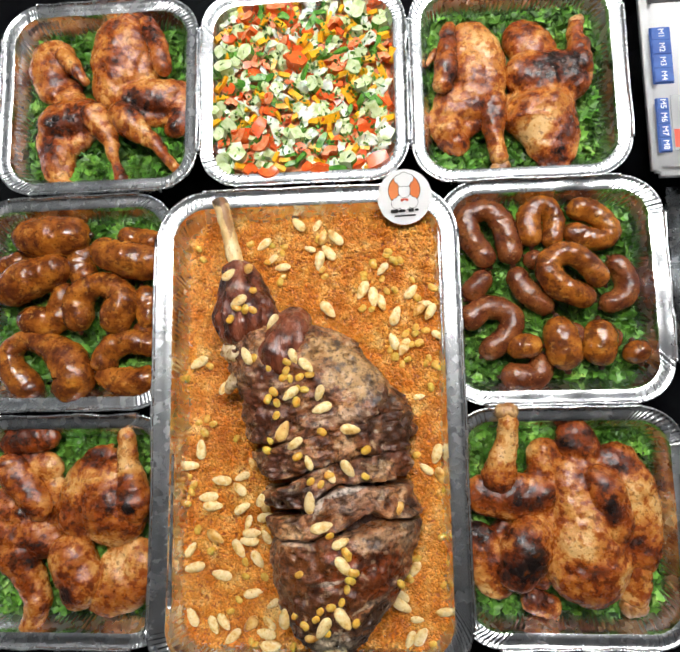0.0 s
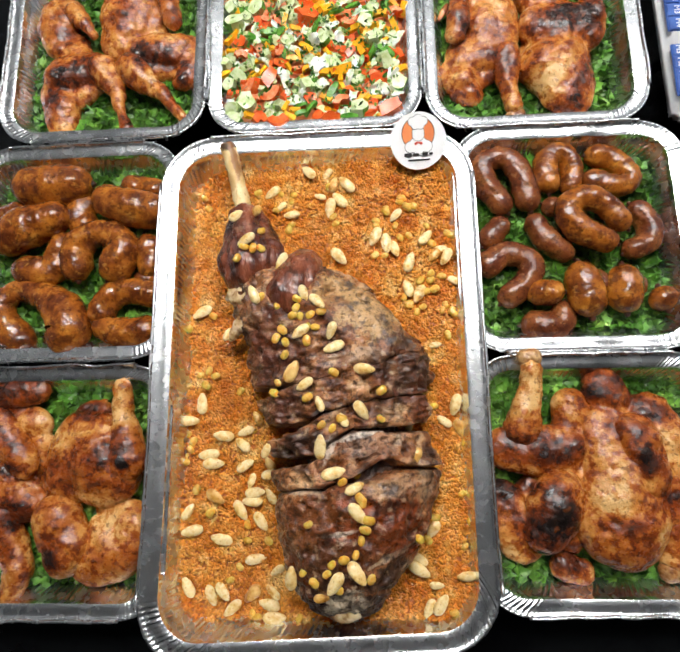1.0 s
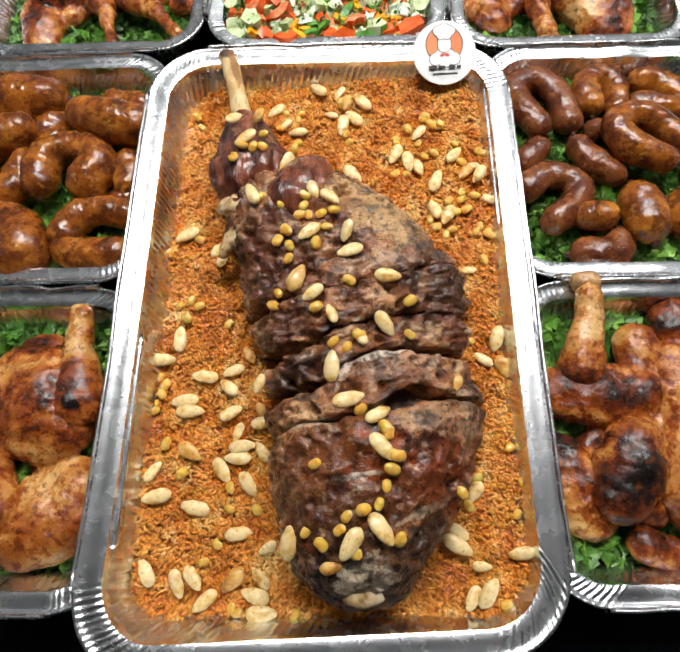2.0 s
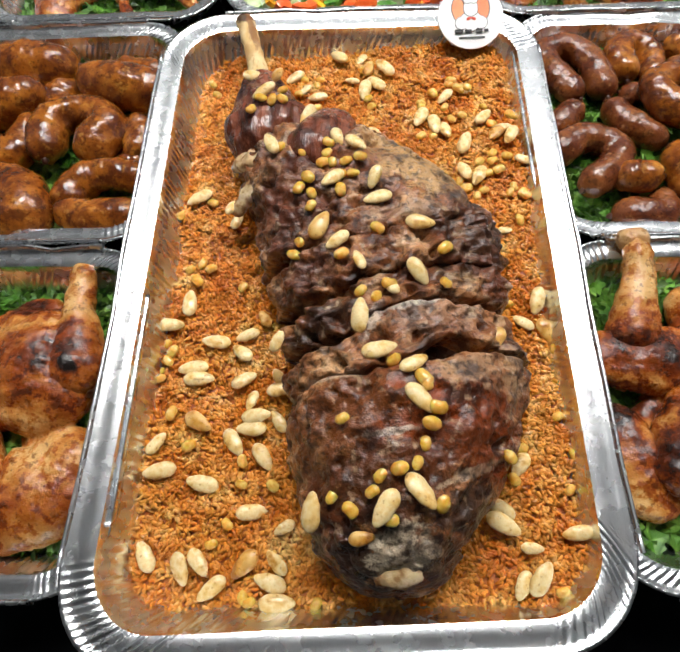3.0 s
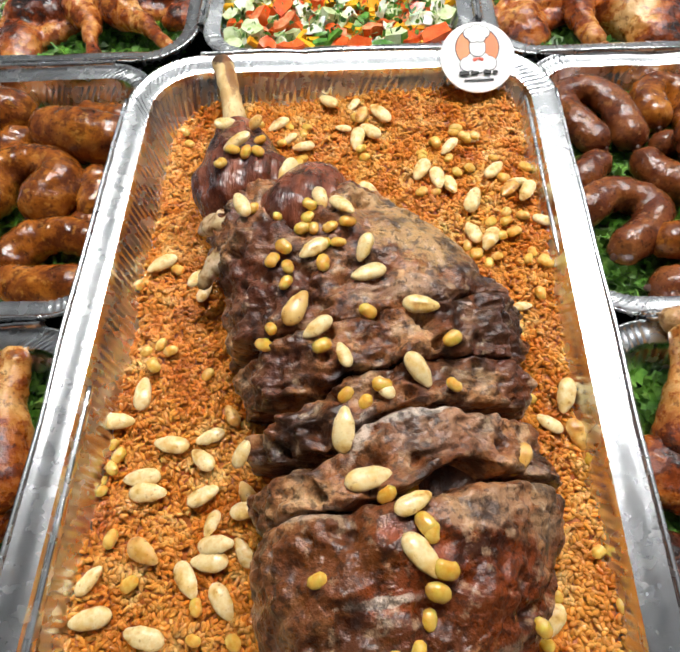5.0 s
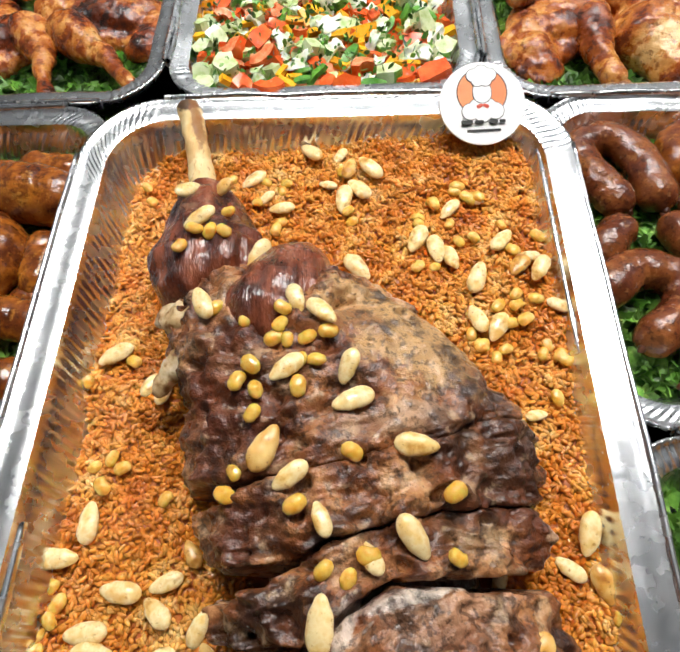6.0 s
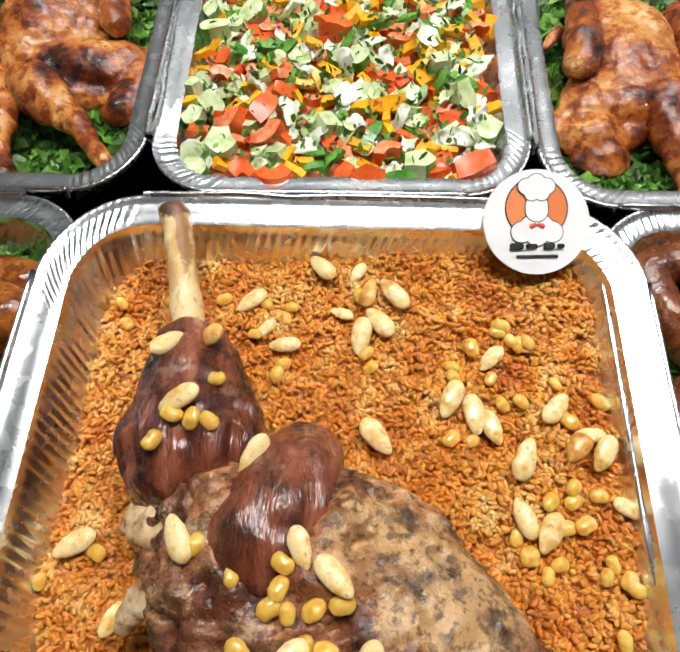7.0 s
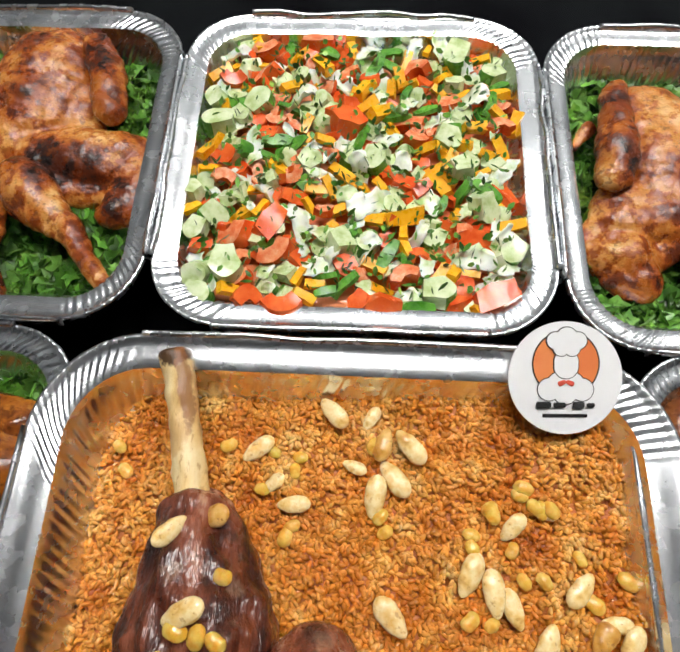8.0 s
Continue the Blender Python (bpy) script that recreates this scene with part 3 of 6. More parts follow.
DARK_MEAT = (0.020, 0.009, 0.006)
LAMB = surface("lamb_meat", [(0.0, (0.030, 0.009, 0.004)), (0.20, (0.125, 0.036, 0.012)), (0.42, (0.30, 0.108, 0.038)), (0.68, (0.50, 0.235, 0.095)), (1.0, (0.74, 0.48, 0.25))], 46, detail=8,
               flecks=[((0.17, 0.042, 0.014), 34, 0.48, 0.62, 0.6), ((0.024, 0.010, 0.007), 60, 0.50, 0.62, 0.8), ((0.022, 0.009, 0.006), 230, 0.52, 0.60, 0.65), ((0.70, 0.49, 0.30), 95, 0.58, 0.67, 0.45)],
               rough=(0.20, 0.42), coat=0.22, bump=0.0007, bump_scale=450, bump2=0.0020, bump2_scale=150, world_space=True, ior=1.42,
               spots=[(0.045, 0.018, 0.052, 0.024, -36, (0.60, 0.37, 0.16), 0.8), (0.070, 0.006, 0.022, 0.010, -40, (0.52, 0.31, 0.14), 0.6), (-0.038, -0.020, 0.034, 0.050, 20, (0.10, 0.028, 0.018), 0.65), (0.040, -0.030, 0.030, 0.008, 15, (0.58, 0.42, 0.28), 0.5), (0.096, -0.050, 0.018, 0.034, 0, DARK_MEAT, 0.75), (0.070, -0.074, 0.024, 0.014, 10, DARK_MEAT, 0.55), (-0.014, -0.112, 0.026, 0.014, 20, DARK_MEAT, 0.8),
                      (-0.026, -0.078, 0.024, 0.014, 20, (0.095, 0.032, 0.020), 0.7), (0.058, -0.110, 0.034, 0.012, 6, (0.52, 0.29, 0.17), 0.7), (0.040, -0.102, 0.030, 0.0035, 12, (0.72, 0.62, 0.52), 0.85), (0.018, -0.110, 0.004, 0.014, -20, (0.68, 0.58, 0.48), 0.7),
                      (0.037, -0.172, 0.038, 0.022, 10, (0.28, 0.050, 0.007), 0.95), (0.078, -0.182, 0.026, 0.030, 30, (0.22, 0.038, 0.006), 0.95), (0.052, -0.192, 0.030, 0.012, 14, (0.20, 0.042, 0.008), 0.9), (0.0, -0.170, 0.030, 0.020, 0, (0.19, 0.056, 0.013), 0.9), (-0.014, -0.200, 0.020, 0.016, 20, (0.25, 0.11, 0.036), 0.7), (0.024, -0.202, 0.044, 0.014, 4, (0.095, 0.026, 0.008), 0.9), (0.010, -0.222, 0.040, 0.014, 0, (0.085, 0.028, 0.010), 0.85),
                      (0.072, -0.146, 0.026, 0.010, 8, (0.50, 0.30, 0.17), 0.65), (0.103, -0.140, 0.009, 0.022, -10, (0.36, 0.25, 0.15), 0.5), (0.084, -0.040, 0.030, 0.036, 0, (0.085, 0.032, 0.016), 0.7), (0.026, -0.184, 0.018, 0.0024, 8, (0.66, 0.52, 0.40), 0.9), (0.070, -0.204, 0.020, 0.003, 24, (0.56, 0.40, 0.26), 0.7), (-0.008, -0.150, 0.018, 0.0026, 6, (0.60, 0.44, 0.32), 0.7),
                      (0.068, -0.222, 0.022, 0.014, 30, DARK_MEAT, 0.85), (-0.002, -0.248, 0.026, 0.022, 0, DARK_MEAT, 0.95), (0.056, -0.250, 0.020, 0.016, 0, DARK_MEAT, 0.9), (0.028, -0.244, 0.020, 0.012, 10, (0.58, 0.48, 0.34), 0.8)])
# Meat core behind the cuts, its colour darkened to stand for their shade.
CUT_SHADE_MEAT = surface("cut_shade_meat", [(0.0, (0.02, 0.008, 0.005)), (0.5, (0.075, 0.027, 0.016)), (1.0, (0.20, 0.10, 0.062))], 90, detail=7, rough=(0.15, 0.4), bump=0.0012, bump_scale=300, world_space=True)
SHANK = surface("shank_meat", [(0.0, (0.022, 0.007, 0.005)), (0.3, (0.085, 0.020, 0.010)), (0.6, (0.21, 0.056, 0.026)), (0.82, (0.30, 0.095, 0.050)), (1.0, (0.44, 0.22, 0.13))], 42, detail=9,
                flecks=[((0.024, 0.009, 0.006), 70, 0.52, 0.62, 0.7), ((0.50, 0.30, 0.18), 55, 0.61, 0.69, 0.25)],
                rough=(0.16, 0.34), bump=0.0006, bump_scale=330, bump2=0.0022, bump2_scale=110, world_space=True, stretch=(2.0, 0.45, 1.4), coat=0.4)
FAT = surface("fat", [(0.1, (0.34, 0.18, 0.075)), (0.5, (0.56, 0.38, 0.19)), (0.9, (0.78, 0.63, 0.42))], 70, fine=[(0.15, (0.45, 0.28, 0.15)), (0.4, (1, 1, 1))], fine_scale=140, rough=(0.10, 0.24), bump=0.0008, bump_scale=150, sss=0.3)

# along the leg, from shank to rump: y, west edge, east edge, top
LEG = np.array([(0.074, -0.076, -0.004, 0.072), (0.056, -0.083, 0.038, 0.088), (0.030, -0.081, 0.066, 0.096), (0.0, -0.073, 0.092, 0.099), (-0.018, -0.069, 0.107, 0.098), (-0.03, -0.066, 0.109, 0.098), (-0.06, -0.057, 0.107, 0.098),
                (-0.10, -0.046, 0.106, 0.099), (-0.13, -0.038, 0.116, 0.105), (-0.165, -0.035, 0.108, 0.111), (-0.20, -0.033, 0.095, 0.107), (-0.235, -0.020, 0.072, 0.099), (-0.268, 0.002, 0.052, 0.076)])
# knife cuts across it, from west to east: x, y and how far the cut gapes
CUTS = [np.array([(-0.0684, -0.0614, 0.007), (-0.044, -0.0615, 0.005), (-0.0266, -0.0572, 0.002), (-0.0129, -0.0547, 0.0004), (0.0004, -0.0509, 0), (0.0312, -0.0456, 0), (0.1145, -0.0185, 0)]),
        np.array([(-0.0572, -0.0962, 0.009), (-0.034, -0.0995, 0.008), (-0.0201, -0.0951, 0.005), (0.0031, -0.0851, 0.0015), (0.0218, -0.077, 0.0003), (0.0516, -0.0692, 0), (0.0988, -0.0658, 0.0005)]),
        np.array([(-0.0423, -0.1277, 0.007), (-0.0204, -0.127, 0.006), (-0.0021, -0.1231, 0.004), (0.0095, -0.1168, 0.002), (0.0193, -0.1055, 0.002), (0.0354, -0.0985, 0.002), (0.0704, -0.0956, 0.003), (0.094, -0.096, 0.005)]),
        np.array([(-0.039, -0.1543, 0.001), (-0.0088, -0.1495, 0.0012), (0.015, -0.1461, 0.0012), (0.0348, -0.1412, 0.003), (0.0477, -0.137, 0.006), (0.0613, -0.1304, 0.009), (0.0751, -0.1289, 0.007), (0.0893, -0.1319, 0.002)])]
LEG_FINE = smooth_path(LEG, 200)[::-1]


def section(y):
    """West edge, east edge and top of the leg at a place along it."""
    return [np.interp(y, LEG_FINE[:, 0], LEG_FINE[:, k]) for k in (1, 2, 3)]


def slab(north, south, rings, segs, lift, coarse, shrink=1.0, ease=0.0042):
    """The meat between two cuts (None: the leg's own end), with rounded, uneven edges and cut faces."""
    def bound(cut, x, sign):
        if cut is None:
            return 0.074 if sign > 0 else -0.268
        wave = 0.0030 * noise.noise(Vector((x * 60, cut[0][1] * 90, 0))) + 0.0012 * noise.noise(Vector((x * 220, cut[0][1] * 50, 3)))
        return np.interp(x, cut[:, 0], cut[:, 1]) + wave - sign * np.interp(x, cut[:, 0], cut[:, 2]) * 0.85
    verts = []
    steps = 0.5 - 0.5 * np.cos(np.linspace(0, math.pi, rings)) if north is not None or south is not None else np.linspace(0, 1, rings)
    loops = [(0.0, 0.35), (0.0, 0.72)] + [(s, 1.0) for s in steps] + [(1.0, 0.72), (1.0, 0.35)]
    for s, k in loops:
        for j in range(segs):
            a = 2 * math.pi * j / segs
            ca, sa = math.cos(a), math.sin(a)
            x, y = 0.03, None
            for _ in range(3):
                y0, y1 = bound(north, x, 1), bound(south, x, -1)
                y = y0 + (y1 - y0) * s
                w, e, top = section(y)
                x = (w + e) / 2 + (e - w) / 2 * shrink * math.copysign(abs(ca) ** 0.82, ca)
            ends = 1.0
            if north is None:
                ends = min(ends, (0.074 - y) / 0.018)
            if south is None:
                ends = min(ends, (y + 0.268) / 0.020)
            ends = math.sqrt(max(1 - (1 - min(1, max(ends, 0))) ** 2, 0.003))
            near = min(1.0, s * (y0 - y1) / ease if north is not None else 1.0, (1 - s) * (y0 - y1) / ease if south is not None else 1.0)
            cut_in = ease * 0.75 * (1 - math.sqrt(max(0, 1 - (1 - near) ** 2)))
            cx, hw = (w + e) / 2, (e - w) / 2 * shrink * (0.45 + 0.55 * ends)
            z = 0.048 + ((top - 0.048) * shrink if sa > 0 else 0.030) * math.copysign(abs(sa) ** 0.78, sa) * ends
            px = cx + hw * math.copysign(abs(ca) ** 0.82, ca)
            p = Vector((px, y, z))
            fine = coarse * min(1.0, max(0.15, math.hypot((px - 0.052) / 0.05, (y - 0.008) / 0.03) - 0.3))
            d = 0.0045 * noise.fractal(p * 28, 0.8, 2.0, 3) - cut_in
            d += fine * (0.0052 * (0.42 - noise.turbulence(p * 75, 3, False)) + 0.0034 * (0.40 - noise.turbulence(Vector((px * 150, y * 110, z * 150)), 2, True)) - 0.022 * max(0.0, noise.noise(p * 110 + Vector((3, 7, 1))) - 0.30))
            d += 0.0009 * noise.noise(Vector((px * 260, y * 120, z * 260)))
            face = 0.003 * noise.noise(p * 90) if k < 1 else 0.0
            verts.append((cx + (px + ca * d - cx) * k, y + 0.0018 * noise.noise(p * 80) + face, 0.052 + (z + sa * d + lift * max(0, sa) - 0.052) * k))
    m = len(loops)
    faces = [(i * segs + j, i * segs + (j + 1) % segs, (i + 1) * segs + (j + 1) % segs, (i + 1) * segs + j) for i in range(m - 1) for j in range(segs)]
    n = len(verts)
    verts += [tuple(np.mean(verts[:segs], axis=0)), tuple(np.mean(verts[n - segs:n], axis=0))]
    faces += [(n, (j + 1) % segs, j) for j in range(segs)] + [(n + 1, n - segs + j, n - segs + (j + 1) % segs) for j in range(segs)]
    return verts, faces


def fibres(geo, amount, seed):
    """Lengthwise grooves between muscle strands."""
    v, faces = geo
    c = np.mean(v, axis=0)
    out = v - np.stack([np.full(len(v), c[0]), v[:, 1], np.full(len(v), c[2])], 1)
    out /= np.linalg.norm(out, axis=1)[:, None] + 1e-9
    d = np.array([noise.noise(Vector((p[0] * 110 + seed, p[1] * 16, p[2] * 110))) - 1.6 * max(0.0, noise.noise(Vector((p[0] * 70, p[1] * 9, p[2] * 70 + seed))) - 0.2) for p in v])
    return v + out * d[:, None] * amount, faces


rice = thing("rice", (0, -0.038, 0.003), "orange-brown spiced rice filling the large tray", "rice")
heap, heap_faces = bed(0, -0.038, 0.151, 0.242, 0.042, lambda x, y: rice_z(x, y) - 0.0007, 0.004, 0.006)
part("rice_bed", (pulled(heap), heap_faces), RICE_BED_SHADED, rice)
part_of_arrays("rice_grain", grains(47000, 0, -0.038, 0.1525, 0.2435, 0.043, rice_z, 0.0051, 5, under_leg), RICE, rice, "loose shiny rice grains", kind="stuff")

lamb = thing("lamb_leg", (0.02, -0.04, 0.035), "roast lamb leg, dark brown and cut into slices, lying on rice", "lamb leg")
part("inner_meat", slab(None, None, 60, 60, 0.0, 0.5, 0.62), CUT_SHADE_MEAT, lamb, "meat core coloured dark as the shade inside the cuts")
for north, south, rings, lift, coarse in ((None, CUTS[0], 130, 0.0, 1.0), (CUTS[0], CUTS[1], 70, 0.001, 1.1), (CUTS[1], CUTS[2], 70, -0.002, 1.2), (CUTS[2], CUTS[3], 70, 0.001, 0.9), (CUTS[3], None, 140, 0.002, 0.6)):
    part("slice", slab(north, south, rings, 230, lift, coarse), LAMB, lamb, "thick browned slice of roast meat" if south is not None else "glossy red-brown rump end")
part("shank_muscle", fibres(tube([(-0.075, 0.142, 0.056), (-0.073, 0.120, 0.058), (-0.067, 0.086, 0.059), (-0.058, 0.042, 0.062)], [0.016, 0.027, 0.0365, 0.031], 110, 120, 0.84, 0.6, 0.0050, 26, 3), 0.0030, 3), SHANK, lamb, "dark red-brown shank meat")
part("calf_muscle", fibres(tube([(-0.004, 0.084, 0.060), (-0.014, 0.060, 0.075), (-0.022, 0.036, 0.080), (-0.034, 0.010, 0.074)], [0.012, 0.024, 0.028, 0.022], 70, 90, 0.9, 0.9, 0.003, 24, 4), 0.0018, 9), SHANK, lamb, "purple-brown calf muscle")
part("bone", tube([(-0.0965, 0.2130, 0.062), (-0.089, 0.187, 0.060), (-0.073, 0.122, 0.060)], [0.0088, 0.0078, 0.0088], 50, 28, 0.9, 0.35, 0.0010, 90, 5), BONE, lamb, "bare cream shank bone with browned end")
part("tendon", tube([(-0.088, -0.004, 0.058), (-0.078, 0.006, 0.066), (-0.064, 0.018, 0.074)], [0.005, 0.007, 0.007], 30, 22, 0.8, 0.8, 0.0015, 110, 6), FAT, lamb, "pale tendon end")
part("joint", tube([(-0.090, 0.046, 0.060), (-0.076, 0.036, 0.070), (-0.058, 0.040, 0.080)], [0.006, 0.010, 0.008], 34, 26, 0.85, 0.8, 0.003, 80, 9), FAT, lamb, "pale gristly knee joint")
part("fat", tube([(0.012, -0.252, 0.078), (0.028, -0.252, 0.082), (0.046, -0.240, 0.080)], [0.007, 0.012, 0.008], 36, 28, 0.7, 0.9, 0.0025, 70, 7), FAT, lamb, "pale fatty end of the leg")


# ---- parsley, sausages and chickens in the small trays ----
def green_z(x, y):
    return 0.016 + 0.006 * noise.noise(Vector((x * 22, y * 22, 5.0)))


def leaves(count, cx, cy, hx, hy, r, seed):
    """Chopped parsley: small bent, notched leaf scraps and stalks, joined."""
    o = np.random.RandomState(seed)
    verts, faces = [], []
    for _ in range(count):
        x, y = o.uniform(cx - hx, cx + hx), o.uniform(cy - hy, cy + hy)
        if not inside(x, y, cx, cy, hx, hy, r):
            continue
        a, tilt, roll = o.uniform(0, 6.283), o.normal(0, 0.45), o.normal(0, 0.6)
        d = np.array((math.cos(a) * math.cos(tilt), math.sin(a) * math.cos(tilt), math.sin(tilt)))
        s = np.array((-math.sin(a), math.cos(a), 0.0))
        u = np.cross(d, s)
        s, u = s * math.cos(roll) + u * math.sin(roll), u * math.cos(roll) - s * math.sin(roll)
        c = np.array((x, y, green_z(x, y) + o.uniform(0.001, 0.012)))
        k = len(verts)
        if o.rand() < 0.25:
            le, wi = o.uniform(0.006, 0.016), o.uniform(0.0005, 0.0009)
            for q in (-1, 0, 1):
                for b in (0, 2.1, 4.2):
                    verts.append(c + d * le * q * 0.5 + u * 0.0012 * (1 - q * q) + wi * (math.cos(b) * s + math.sin(b) * u))
            for i in (0, 3):
                for b in range(3):
                    e = (b + 1) % 3
                    faces.append((k + i + b, k + i + e, k + i + 3 + e, k + i + 3 + b))
        else:
            big = o.choice([0.8, 1.1, 1.5, 1.9])
            le, wi, bend = big * o.uniform(0.006, 0.012), big * o.uniform(0.0028, 0.0052), o.uniform(-0.002, 0.003)
            out = [(-0.5, 0, 0), (-0.25, 0.9, 1), (-0.05, 0.5, 0.6), (0.2, 1.0, 1), (0.3, 0.45, 0.4), (0.55, 0, 0.3), (0.3, -0.45, 0.4), (0.2, -1.0, 1), (-0.05, -0.5, 0.6), (-0.25, -0.9, 1)]
            for q, w, b in out:
                verts.append(c + d * le * q + s * wi * w * o.uniform(0.7, 1.2) + u * bend * b)
            verts.append(c + u * -0.0006)
            for b in range(10):
                faces.append((k + 10, k + b, k + (b + 1) % 10))
    return verts, faces


def parsley_bed(key, count, seed):
    cx, cy, hx, hy = SMALL[key]
    p = thing("parsley", (cx, cy, 0.003), "bed of chopped green parsley in a foil tray", "parsley")
    part("parsley_bed", bed(cx, cy, hx - 0.034, hy - 0.034, 0.018, lambda x, y: green_z(x, y) + 0.001, 0.006, 0.004), PARSLEY_BED_SHADED, p, "parsley bed coloured dark as the shade between leaves")
    part("parsley_leaves", leaves(count, cx, cy, hx - 0.026, hy - 0.026, 0.02, seed), PARSLEY, p, "loose chopped parsley leaves", kind="stuff", smooth=False)


for n, key in enumerate(k for k in SMALL if k != "far_middle"):
    parsley_bed(key, 3600, 20 + n)


def longer(points, radii, by=0.45):
    """A path drawn out at both ends by a share of its radius."""
    p = np.asarray(points, float)
    a, b = p[0] - p[1], p[-1] - p[-2]
    p[0] += a / np.linalg.norm(a) * radii[0] * by
    p[-1] += b / np.linalg.norm(b) * radii[-1] * by
    return p


def sausage(points, radii, material, label, seed, group):
    pts = longer(points, radii, 0.55)
    radii = [1.07 * r for r in radii]
    base = (float(pts[:, 0].mean()), float(pts[:, 1].mean()), 0.022)
    ob = thing("sausage", base, label, "sausage", group)
    geo, faces = tube(pts, radii, 60, 36, 0.97, 1.1, 0.0018, 38, seed)
    out = geo - np.array([pts[np.argmin(((pts - v) ** 2).sum(1))] for v in geo])
    geo = geo + out / (np.linalg.norm(out, axis=1)[:, None] + 1e-9) * wobble(geo, 190, 0.0007, seed)[:, None]
    part("casing", (geo, faces), material, ob)
    for a, b, r in ((pts[0], pts[1], radii[0]), (pts[-1], pts[-2], radii[-1])):
        d = (a - b) / np.linalg.norm(a - b)
        tip = a - d * r * 0.10
        part("tied_end", tube([tip - d * 0.002, tip + d * r * 0.12, tip + d * r * 0.30 - np.array((0, 0, 0.001))], [0.30 * r, 0.20 * r, 0.10 * r], 10, 12, 0.9, 1.0, 0.0006, 300, seed), SAUSAGE_END, ob, "dark twisted sausage end")
    return ob


LEFT_FAR = [
    ([(-0.3406, 0.1823, 0.040), (-0.3035, 0.1809, 0.040), (-0.2667, 0.1819, 0.040)], [0.0187, 0.0244, 0.0194]),
    ([(-0.2166, 0.1781, 0.038), (-0.1755, 0.1705, 0.038)], [0.0133]),
    ([(-0.2445, 0.1644, 0.044), (-0.2130, 0.1514, 0.044), (-0.1724, 0.1429, 0.044)], [0.0145, 0.0203, 0.0183]),
    ([(-0.2670, 0.1671, 0.032), (-0.2725, 0.1478, 0.032), (-0.2621, 0.1306, 0.032)], [0.0148]),
    ([(-0.3590, 0.1143, 0.044), (-0.3256, 0.1303, 0.044), (-0.2849, 0.1456, 0.044)], [0.0177, 0.0233, 0.0142]),
    ([(-0.3681, 0.1468, 0.032), (-0.3423, 0.1556, 0.032)], [0.0131]),
    ([(-0.3344, 0.0846, 0.035), (-0.3000, 0.0813, 0.035), (-0.2910, 0.1000, 0.035), (-0.2894, 0.1214, 0.035)], [0.0152, 0.0172, 0.0135, 0.0123]),
]
LEFT_NEAR = [
    ([(-0.2636, 0.0748, 0.043), (-0.2670, 0.1004, 0.043), (-0.2532, 0.1188, 0.043), (-0.2317, 0.1204, 0.043), (-0.2146, 0.1035, 0.043), (-0.2256, 0.0738, 0.043)], [0.0148, 0.0172, 0.0148, 0.0148, 0.0181, 0.0172]),
    ([(-0.1919, 0.1134, 0.036), (-0.1843, 0.0944, 0.036), (-0.1863, 0.0758, 0.036)], [0.0139]),
    ([(-0.1994, 0.0672, 0.033), (-0.1804, 0.0713, 0.033)], [0.0110]),
    ([(-0.3182, -0.0020, 0.035), (-0.3461, 0.0239, 0.035), (-0.3496, 0.0473, 0.035), (-0.3303, 0.0597, 0.036), (-0.3023, 0.0531, 0.037), (-0.2760, 0.0315, 0.039), (-0.2696, 0.0085, 0.041), (-0.2853, 0.0032, 0.042)], [0.0140, 0.0164, 0.0145, 0.0116, 0.0140, 0.0207, 0.0222, 0.0150]),
    ([(-0.2343, 0.0238, 0.037), (-0.2325, 0.0422, 0.037), (-0.2091, 0.0554, 0.037), (-0.1748, 0.0500, 0.037)], [0.0138, 0.0147, 0.0138, 0.0130]),
    ([(-0.2413, 0.0194, 0.037), (-0.2126, 0.0097, 0.037), (-0.1763, 0.0113, 0.037)], [0.0100, 0.0166, 0.0157]),
]
RIGHT_FAR = [
    ([(0.2029, 0.1344, 0.038), (0.1858, 0.1622, 0.038), (0.1816, 0.1872, 0.038), (0.2031, 0.1946, 0.038), (0.2207, 0.1773, 0.038), (0.2290, 0.1362, 0.038)], [0.0115, 0.0125, 0.0117, 0.0117, 0.0130, 0.0115]),
    ([(0.1897, 0.2112, 0.028), (0.2168, 0.2142, 0.028)], [0.0097]),
    ([(0.2509, 0.1570, 0.038), (0.2499, 0.1844, 0.038), (0.2636, 0.1975, 0.038), (0.2771, 0.1832, 0.038), (0.2727, 0.1535, 0.038)], [0.0135, 0.0135, 0.0109, 0.0109, 0.0109]),
    ([(0.2970, 0.1920, 0.038), (0.3200, 0.1883, 0.038), (0.3362, 0.1646, 0.038), (0.3203, 0.1557, 0.038), (0.2929, 0.1676, 0.038)], [0.0108, 0.0124, 0.0108, 0.0124, 0.0113]),
]
